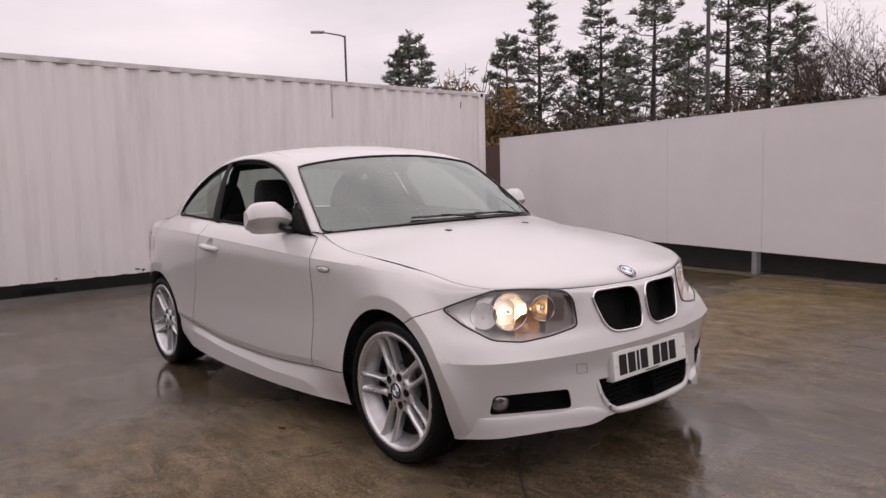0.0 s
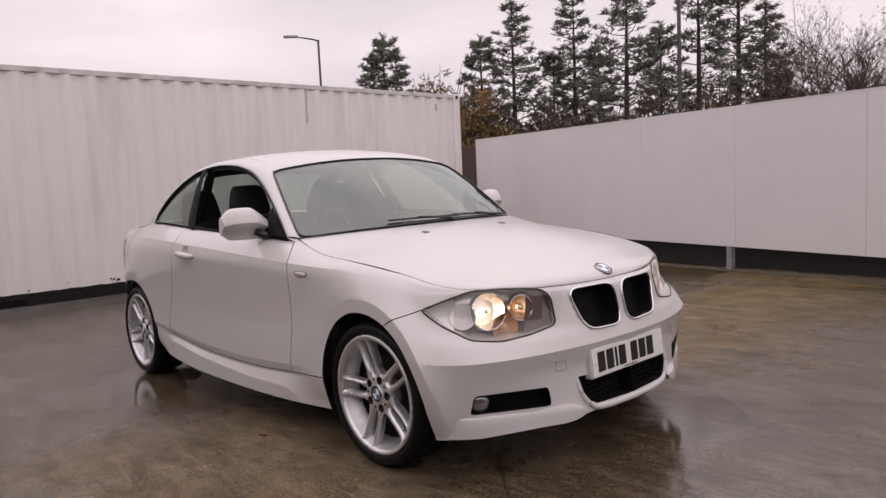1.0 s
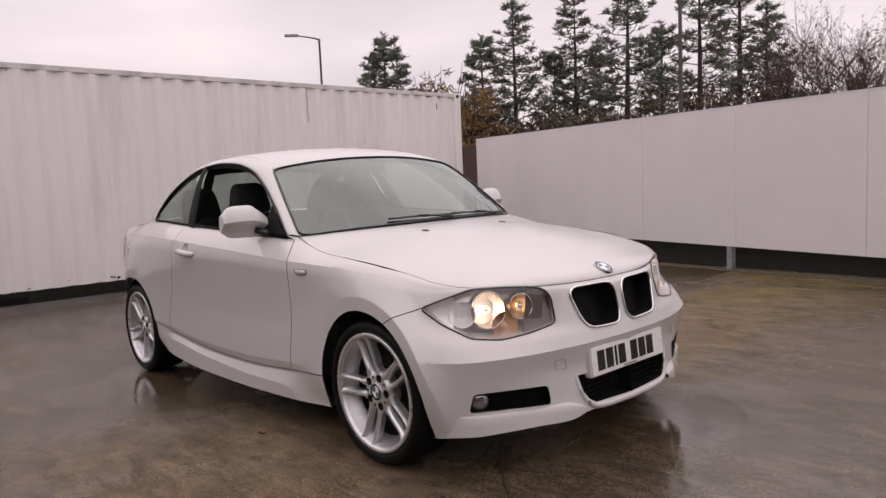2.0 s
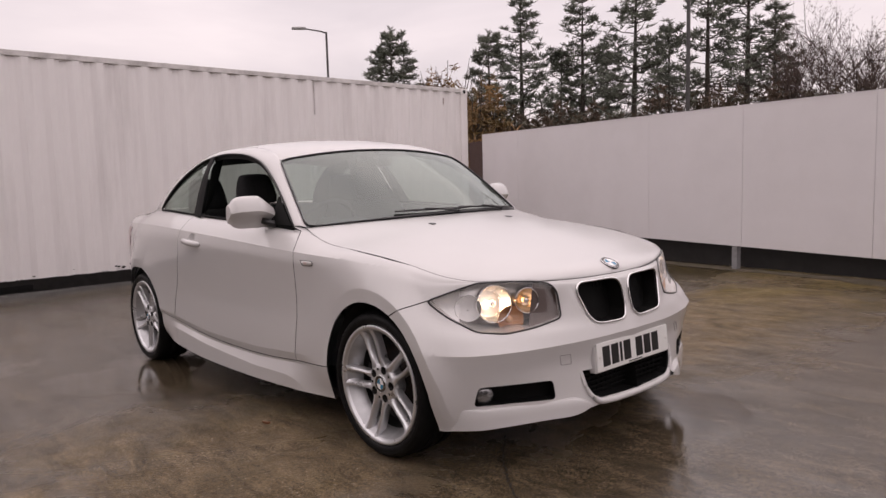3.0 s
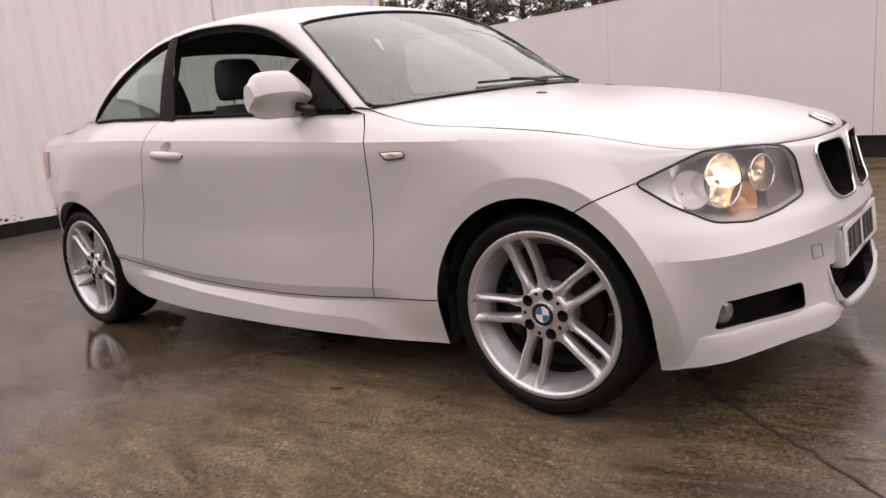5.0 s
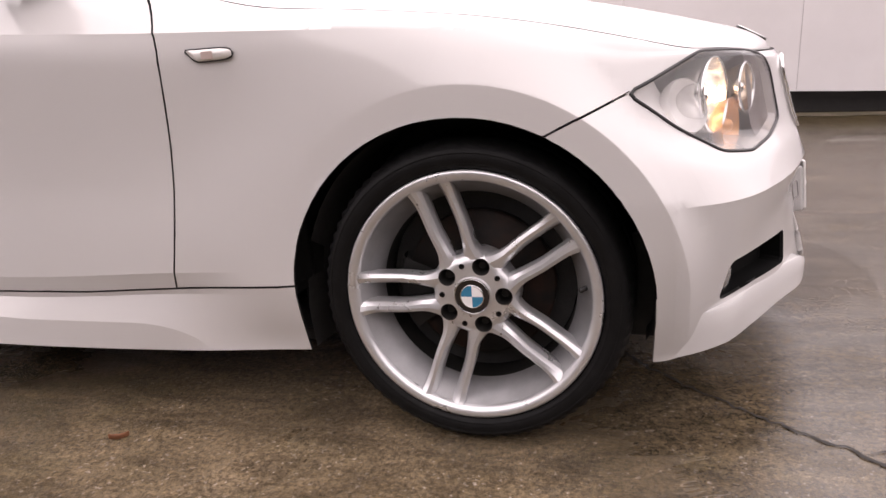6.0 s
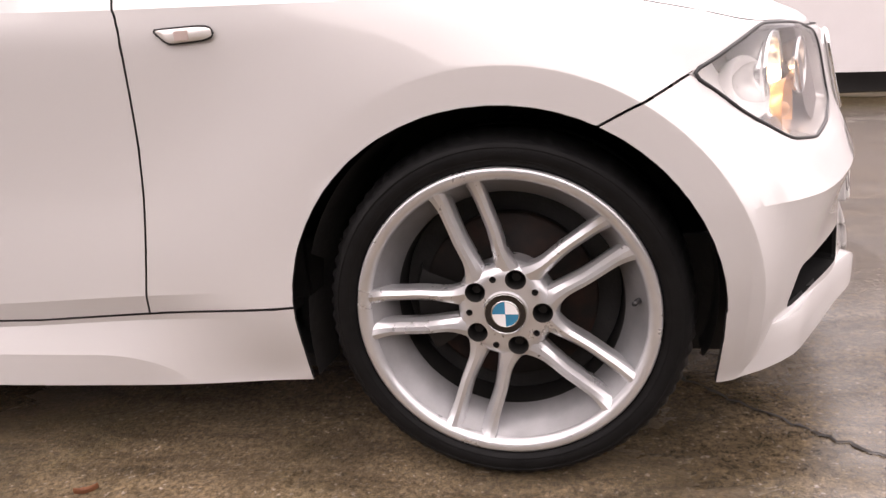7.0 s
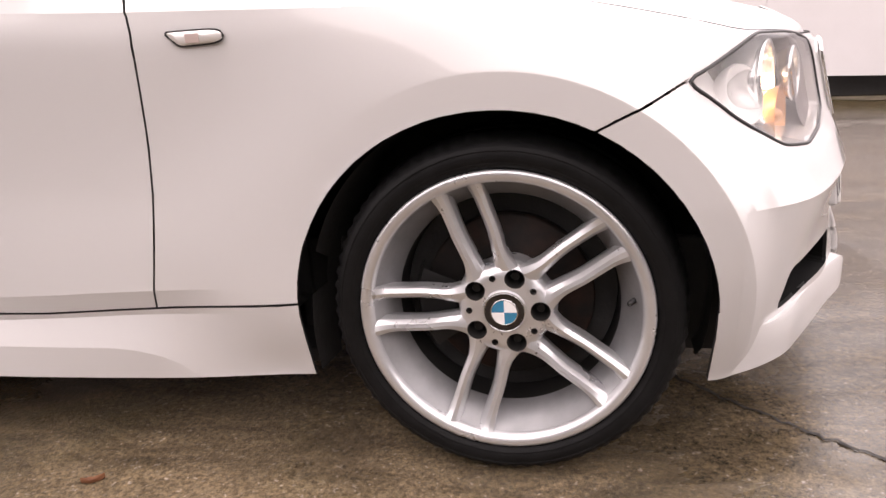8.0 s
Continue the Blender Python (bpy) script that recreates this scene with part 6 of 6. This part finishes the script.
# ---- the car: wheels ----
def wheel_parts(root, turn):
    """Tyre, rim with five double spokes, bolts, disc and caliper; the hub's middle at the origin, outside towards -y."""
    sides = 150
    prof = [(.2450, -.100), (.2515, -.110), (.262, -.116), (.272, -.1165), (.282, -.113), (.291, -.106), (.2965, -.096), (.300, -.084), (.3015, -.060), (.302, -.040), (.295, -.038), (.295, -.030), (.302, -.028),
            (.302, .028), (.295, .030), (.295, .038), (.302, .040), (.3015, .060), (.300, .084), (.2965, .096), (.291, .106), (.276, .1175), (.2425, .100)]
    verts, faces = lathe(prof, sides, "y")
    k = len(prof)
    for i in range(sides):
        if i % 2 == 0:
            for q in (5, 6, 7, 8, 17, 18, 19):
                v = Vector(verts[i * k + q])
                r = Vector((v.x, 0, v.z))
                verts[i * k + q] = v - r.normalized() * (0.0065 if q in (6, 7, 18) else 0.0030)
    tyre = part("tyre", (verts, faces), RUBBER, root, "black low-profile tyre", True)
    for r in (.256, .276):
        part("sidewall_ridge", lathe([(r, -.1130 - (r > .27) * 0.002), (r + 0.002, -.1150 - (r > .27) * 0.0015), (r + 0.004, -.1135 - (r > .27) * 0.001)], 90, "y"), RUBBER, tyre, "", True)
    rim_prof = [(.2440, -.099), (.2470, -.106), (.2455, -.111), (.2415, -.1130), (.2345, -.1120), (.2280, -.108), (.2245, -.098), (.2110, -.072), (.1990, -.052), (.1930, -.036), (.1900, .030), (.1950, .075), (.228, .100), (.2440, .099)]
    rim = part("rim", lathe(rim_prof[-2:] + rim_prof[:7], 96, "y"), ALLOY, root, "silver alloy rim with five double spokes", True)
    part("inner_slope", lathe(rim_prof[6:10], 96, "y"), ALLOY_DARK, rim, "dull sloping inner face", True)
    part("barrel", lathe(rim_prof[9:-1], 96, "y"), WHEEL_SHADE, rim, "inner barrel coloured dark for shade", True)
    # the hub: a dished star with a web to each pair of spokes
    def ring_at(a, r):
        return r * math.cos(a), r * math.sin(a)
    def reach(a):
        near = min(abs((math.degrees(a) - turn - 72 * q + 180) % 360 - 180) for q in range(6))
        return 0.0815 + 0.006 * (0.5 - 0.5 * math.cos(math.pi * min(1.0, near / 31.0)))

    fall_s, fall_y = (0.0, 0.47, 0.80, 0.90, 0.97, 1.0), (-.088, -.0875, -.0862, -.0825, -.0750, -.066)
    holes = [(*ring_at(radians(turn + 72 * q + 36), 0.060), 0.0163) for q in range(5)] + [(*ring_at(radians(turn + 72 * q), 0.0605), 0.0056) for q in range(5)] + [(0.0, 0.0, 0.0335)]
    flat, edges = [], []

    def loop(pts):
        k = len(flat)
        flat.extend(Vector(p) for p in pts)
        edges.extend((k + i, k + (i + 1) % len(pts)) for i in range(len(pts)))

    around = [2 * math.pi * i / 100 for i in range(100)]
    for part_way in (1.0, 0.97, 0.90):
        loop([ring_at(a, reach(a) * part_way) for a in around])
    for hx, hz, hr in holes:
        n_h = 12 if hr < 0.01 else 26 if hr < 0.03 else 48
        loop([(hx + hr * math.cos(6.28319 * i / n_h), hz + hr * math.sin(6.28319 * i / n_h)) for i in range(n_h)])
    flat2, _, tris = mathutils.geometry.delaunay_2d_cdt(flat, edges, [], 0, 1e-6)[:3]
    hub_v = [(p.x, float(np.interp(p.length / reach(math.atan2(p.y, p.x)), fall_s, fall_y)), p.y) for p in flat2]
    hub_f = []
    for f in tris:
        c = sum((flat2[i] for i in f), Vector((0, 0))) / len(f)
        if c.length < reach(math.atan2(c.y, c.x)) and all((c.x - hx) ** 2 + (c.y - hz) ** 2 > (hr * 0.985) ** 2 for hx, hz, hr in holes):
            hub_f.append(tuple(f))
    hub_v, hub_f = facing((hub_v, hub_f), (0, -1, 0))
    wall = [(*ring_at(a, reach(a)), y) for a in around for y in (-.066, -.030)]
    hub_v, hub_f = join((hub_v, hub_f), ([(x, y, z) for x, z, y in wall], [(2 * i, 2 * i + 1, (2 * i + 3) % 200, (2 * i + 2) % 200) for i in range(100)]))
    part("hub", (hub_v, hub_f), ALLOY, rim, "", True)

    def spoke(pair, sign):
        """One spoke: narrow ridged face, deep sides, flaring into the rim."""
        base = radians(turn + 72 * pair)
        verts, faces = [], []
        n = 14
        for i in range(n + 1):
            t = i / n
            r = 0.066 + (0.2365 - 0.066) * t
            off = sign * (0.0200 + 0.0090 * min(1.0, t / 0.45) ** 0.8)
            half = 0.0148 - 0.0028 * math.sin(math.pi * min(1, t * 0.95)) + 0.003 * max(0, t - 0.80) / 0.20
            root_ = max(0.0, 1 - t / 0.24) ** 2
            off += sign * 0.006 * root_
            half += 0.008 * root_
            face = -.0845 - 0.012 * t ** 1.3 - 0.014 * max(0.0, (t - 0.72) / 0.28) ** 2
            deep = 0.036 + 0.002 * t
            dip = 0.008 + 0.010 * min(1.0, t * 3) * min(1.0, (1 - t) * 5 + 0.3)
            top = [(1.0, 0.009), (0.86, 0.0025), (0.30, -0.0015), (-0.25, 0.0005), (-0.72, dip * 0.50), (-1.0, dip + 0.004)]
            c = [(off + sign * half * q, face + h) for q, h in (top if sign < 0 else reversed(top))]
            c += [(off + half * 0.85, face + deep), (off - half * 0.85, face + deep)]
            for s, y in c:
                tip = r - 0.42 * (s - off) * sign * max(0.0, (t - 0.70) / 0.30) - 0.003 * t
                x = tip * math.cos(base) - s * math.sin(base)
                z = tip * math.sin(base) + s * math.cos(base)
                verts.append((x, y, z))
        m = 8
        for i in range(n):
            for j in range(m):
                k2 = (j + 1) % m
                faces.append((i * m + j, i * m + k2, (i + 1) * m + k2, (i + 1) * m + j))
        faces += [tuple(range(m)), tuple(reversed(range(n * m, (n + 1) * m)))]
        return verts, faces

    for pair in range(5):
        for sign in (-1, 1):
            part("spoke", spoke(pair, sign), ALLOY, rim, "", True).data.set_sharp_from_angle(angle=radians(17))
        a = radians(turn + 72 * pair)
        x, z = ring_at(a, 0.0605)
        # Pin hole and bolt recess carry their shade as dark colour.
        part("pin_hole", moved(turned([(0.0056, 0.0), (0.0052, -0.010), (0.0, -0.010)], (0, 0, 0), (0, -1, 0), 14), Matrix.Translation((x, -.0870, z))), WHEEL_SHADE, rim)
        a += radians(36)
        x, z = ring_at(a, 0.0600)
        well = part("bolt_well", moved(turned([(0.0172, 0.0002), (0.0164, 0.0006), (0.0160, -0.001), (0.0156, -0.034), (0.0, -0.034)], (0, 0, 0), (0, -1, 0), 26), Matrix.Translation((x, -.0868, z))), WHEEL_SHADE, rim, "bolt recess coloured dark for shade", True)
        part("wheel_bolt", moved(turned([(0.0, 0.012), (0.0075, 0.012), (0.0088, 0.010), (0.0088, 0.0)], (0, 0, 0), (0, -1, 0), 6), Matrix.Translation((x, -.058, z))), IRON, well, "bolt head coloured dark for its shaded recess")
    part("cap_seat", moved(turned([(0.0385, -0.002), (0.0375, 0.004), (0.0355, 0.0045), (0.0345, 0.002)], (0, -.088, 0), (0, -1, 0), 40), Matrix.Identity(4)), ALLOY, rim, "", True)
    badge(rim, (0, -.0912, 0), (0, -1, 0), 0.0345)
    a = radians(turn - 103)
    x, z = ring_at(a, .2195)
    part("valve", tube([(x, -.070, z), (x * 0.955, -.082, z * 0.955), (x * 0.93, -.092, z * 0.93)], [0.0055, 0.005, 0.0042], 10), BLACK, rim, "black valve cap", True)
    disc = part("brake_disc", lathe([(0.060, -.030), (0.062, -.042), (0.078, -.044), (0.082, -.014), (0.146, -.012), (0.150, -.010), (0.150, .012), (0.060, .012)], 72, "y"), DISC, root, "dull brown brake disc, near black for shade behind the spokes", True)
    # A dark sheet behind the disc stands in for the wheel's deep shade.
    part("inner_shade_sheet", lathe([(0.0, .015), (0.1885, .016)], 48, "y"), PAINT_DARK, root)
    ang = [radians(x) for x in np.linspace(158, 214, 9)]
    cal = [(r * math.cos(a), y, r * math.sin(a)) for a in ang for r, y in ((.092, -.020), (.092, -.036), (.158, -.036), (.166, -.020), (.166, .010))]
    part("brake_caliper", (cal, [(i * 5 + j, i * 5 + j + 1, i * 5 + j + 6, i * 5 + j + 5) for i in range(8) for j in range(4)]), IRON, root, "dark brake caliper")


def build_wheels():
    for x, w, turn, steer in ((0.0, .721, 107.6, 1.2), (-2.66, .730, 127.0, 0.0)):
        for side in (-1, 1):
            m = pose(x, side * w, .312, 0, 0, steer if side < 0 else 180 + steer)
            root = new("wheel")
            root.parent = CAR
            root.matrix_basis = m
            wheel_parts(root, turn if side < 0 else 40)
    for cx, r, sgn in ((0.0, .338, 1), (-2.66, .343, 1)):
        prof = []
        verts, faces, n = [], [], 40
        for i in range(n + 1):
            a = math.pi * (-0.12 + 1.24 * i / n)
            rr = r + 0.004
            for w in (.806 if math.sin(a) > 0.3 else .735, .72, .50):
                verts.append((cx + rr * math.cos(a), -w, max(.205, .315 + rr * math.sin(a))))
        for i in range(n):
            for j in range(2):
                faces.append((i * 3 + j, i * 3 + j + 1, i * 3 + j + 4, i * 3 + j + 3))
        fan = [(cx, -.50, .315)] + [(cx + (r + 0.02) * math.cos(a), -.50, max(.15, .315 + (r + 0.02) * math.sin(a))) for a in np.linspace(0, 6.283, 41)]
        data = join((verts, faces), (fan, [(0, i, i + 1) for i in range(1, 41)]))
        both_sides("arch_liner", data, PAINT_DARK, "black wheel arch liner")

    # added dark plates that black out the arch before and behind the front wheel
    both_sides("arch_gap_plate", box(.255, .43, -.665, -.650, .185, .40, 0.004), PAINT_DARK, "dark plate added to black out the arch gap", smooth=False)
    both_sides("arch_gap_plate", box(-.43, -.30, -.665, -.650, .185, .40, 0.004), PAINT_DARK, "dark plate added to black out the arch gap", smooth=False)


build_wheels()


# ---- the car: cabin ----
def build_cabin():
    part("underbody", join(box(-3.4, .38, -.62, .62, .205, .225), box(-3.2, -.42, -.70, .70, .135, .205, 0.01), box(-.42, .36, -.50, .50, .140, .205, 0.01), box(.38, .56, -.36, .36, .207, .227), box(-2.30, -.36, -.775, .775, .19, .215)), PAINT_DARK, CAR, "black underbody")
    part("cabin_floor", join(box(-2.45, -.42, -.72, .72, .27, .29), box(-.44, -.40, -.68, .68, .29, .83)), DASH, CAR, "dark cabin floor and bulkhead")
    for s in (-1, 1):
        y = s * .752
        part("door_card", box(-2.30, -.66, min(y, y - s * .05), max(y, y - s * .05), .27, .930, 0.01), DASH, CAR, "black door trim panel")
        part("rear_side_trim", box(-2.56, -1.86, min(s * .735, s * .665), max(s * .735, s * .665), .30, .995, 0.01), DASH, CAR, "black rear side trim")
    part("parcel_shelf", box(-2.92, -2.36, -.62, .62, .955, .985, 0.01), DASH, CAR, "black parcel shelf")
    part("rear_bulkhead", box(-2.52, -2.47, -.66, .66, .28, .96), CLOTH, CAR)
    dash_v = []
    prof = [(-.57, .870), (-.62, .905), (-.78, .915), (-.90, .895), (-.955, .84), (-.95, .70), (-.90, .55), (-.80, .50)]
    for y in np.linspace(-.690, .690, 21):
        hump = 0.050 * math.exp(-((y + .37) / .17) ** 2)
        dash_v += [(x, y, z + (hump if -.95 < x < -.7 and z > .8 else 0)) for x, z in prof]
    k = len(prof)
    part("dashboard", (dash_v, [(i * k + j, i * k + j + 1, (i + 1) * k + j + 1, (i + 1) * k + j) for i in range(20) for j in range(k - 1)]), DASH, CAR, "black dashboard", True)
    m = Matrix.Translation((-1.04, -.37, .885)) @ pose(0, 0, 0, 0, -64, 0)
    ring = [(0.183 * math.cos(a), 0.183 * math.sin(a), 0) for a in np.linspace(0, 6.283, 41)]
    sw = part("steering_wheel", moved(tube(ring, 0.015, 8, False), m), DASH, CAR, "black three-spoke steering wheel", True)
    part("wheel_boss", moved(turned([(0.0, 0.024), (0.070, 0.020), (0.098, 0.002), (0.088, -0.02), (0.03, -0.10)], (0, 0, 0), (0, 0, 1), 24), m), DASH, sw, "", True)
    for a in (0, 180, 270):
        part("wheel_spoke", moved(box(0.05, 0.175, -0.034, 0.034, -0.008, 0.006, 0.004), m @ pose(0, 0, 0, 0, 0, a)), DASH, sw)

    def cushion(cx, y, z0, z1):
        """A padded headrest, narrower at its rounded top."""
        rows = []
        for t, w, d in ((0.0, 0.108, 0.030), (0.05, 0.122, 0.044), (0.25, 0.126, 0.050), (0.55, 0.116, 0.048), (0.80, 0.104, 0.043), (0.93, 0.092, 0.034), (0.985, 0.076, 0.020), (1.0, 0.055, 0.008)):
            for q in range(20):
                ca, sa = math.cos(6.283 * q / 20), math.sin(6.283 * q / 20)
                rows.append((cx - 0.03 * t + d * math.copysign(abs(ca) ** 0.6, ca), y + w * math.copysign(abs(sa) ** 0.5, sa), z0 + (z1 - z0) * t))
        return rows, [(i * 20 + j, i * 20 + (j + 1) % 20, (i + 1) * 20 + (j + 1) % 20, (i + 1) * 20 + j) for i in range(7) for j in range(20)] + [tuple(reversed(range(20))), tuple(range(140, 160))]

    def seat(y, x, tall, name, label):
        root = part(name, box(x - .20, x + .28, y - .25, y + .25, .40, .56, 0.05), CLOTH, CAR, label, True)
        back = []
        for i in range(9):
            t = i / 8
            half = .255 - 0.050 * t ** 3
            cx, cz = x - .20 - 0.17 * t, .54 + tall * t
            for q in range(14):
                a = 6.283 * q / 14
                ca, sa = math.cos(a), math.sin(a)
                back.append((cx + 0.062 * math.copysign(abs(ca) ** 0.7, ca) * (1 - 0.3 * t), y + half * math.copysign(abs(sa) ** 0.5, sa) * (1 if i < 8 else 0.82), cz))
        fs = [(i * 14 + j, i * 14 + (j + 1) % 14, (i + 1) * 14 + (j + 1) % 14, (i + 1) * 14 + j) for i in range(8) for j in range(14)] + [tuple(range(8 * 14, 9 * 14))]
        part("backrest", (back, fs), CLOTH, root, "", True)
        hx, hz = x - .40, .54 + tall + 0.108
        part("headrest", cushion(hx, y, hz - .085, hz + .095), CLOTH, root, "", True)
        for s in (-.06, .06):
            part("headrest_post", tube([(hx + .01, y + s, hz - .15), (hx, y + s, hz - .05)], 0.006, 8), CHROME, root, "chrome post")

    seat(-.43, -1.31, .485, "front_seat", "black cloth front seat with headrest")
    seat(.43, -1.31, .485, "front_seat", "black cloth front seat with headrest")
    part("rear_seat", join(box(-2.10, -1.78, -.60, .60, .38, .54, 0.05), moved(box(-.06, .06, -.60, .60, 0, .54, 0.05), Matrix.Translation((-2.06, 0, .50)) @ pose(0, 0, 0, 0, -14, 0))), CLOTH, CAR, "black cloth rear bench", True)
    for y in (-.53, .53):
        part("rear_headrest", cushion(-2.20, y, 1.00, 1.22), CLOTH, CAR, "", True)
    # deep lining of the pillars behind the doors
    lining = strip([(-1.80, .735, .99), (-1.865, .668, 1.15), (-1.93, .598, 1.32)], [(-2.12, .60, .985), (-2.08, .525, 1.15), (-2.06, .47, 1.335)], 10, 4, 0.006)
    both_sides("inner_pillar", lining, TRIM_BLACK, "black inner pillar lining")
    mir = part("rear_view_mirror", moved(box(-0.018, 0.018, -.115, .115, -.030, .034, 0.014), Matrix.Translation((-1.10, 0.02, 1.262)) @ pose(0, 0, 0, 0, 8, -8)), BLACK, CAR, "black rear-view mirror", True)
    part("mirror_stem", tube([(-1.09, 0.02, 1.275), (-1.045, 0, 1.318)], [0.012, 0.018], 8), BLACK, mir, "", True)
    part("roof_lining", ([(v[0], v[1] * 0.985, v[2] - 0.028) for v in section_patch(ROOF_MID, ROOF_EDGE, 14, 8, 2.4)[0]], section_patch(ROOF_MID, ROOF_EDGE, 14, 8, 2.4)[1]), LINING, CAR, "dark grey roof lining", True)
    inner = strip([(v[0], v[1] - 0.022, v[2] - 0.010) for v in PILLAR_OUT], [(v[0], v[1] - 0.02, v[2] - 0.018) for v in PILLAR_IN], 50, 3, 0.0)
    both_sides("pillar_trim", inner, LINING, "dark grey pillar trim")
    for y in (-.36, .36):
        part("sun_visor", moved(box(-.07, .07, -.18, .18, -.008, .008, 0.006), Matrix.Translation((-1.20, y, 1.318)) @ pose(0, 0, 0, 0, 12, 0)), LINING, CAR)


build_cabin()
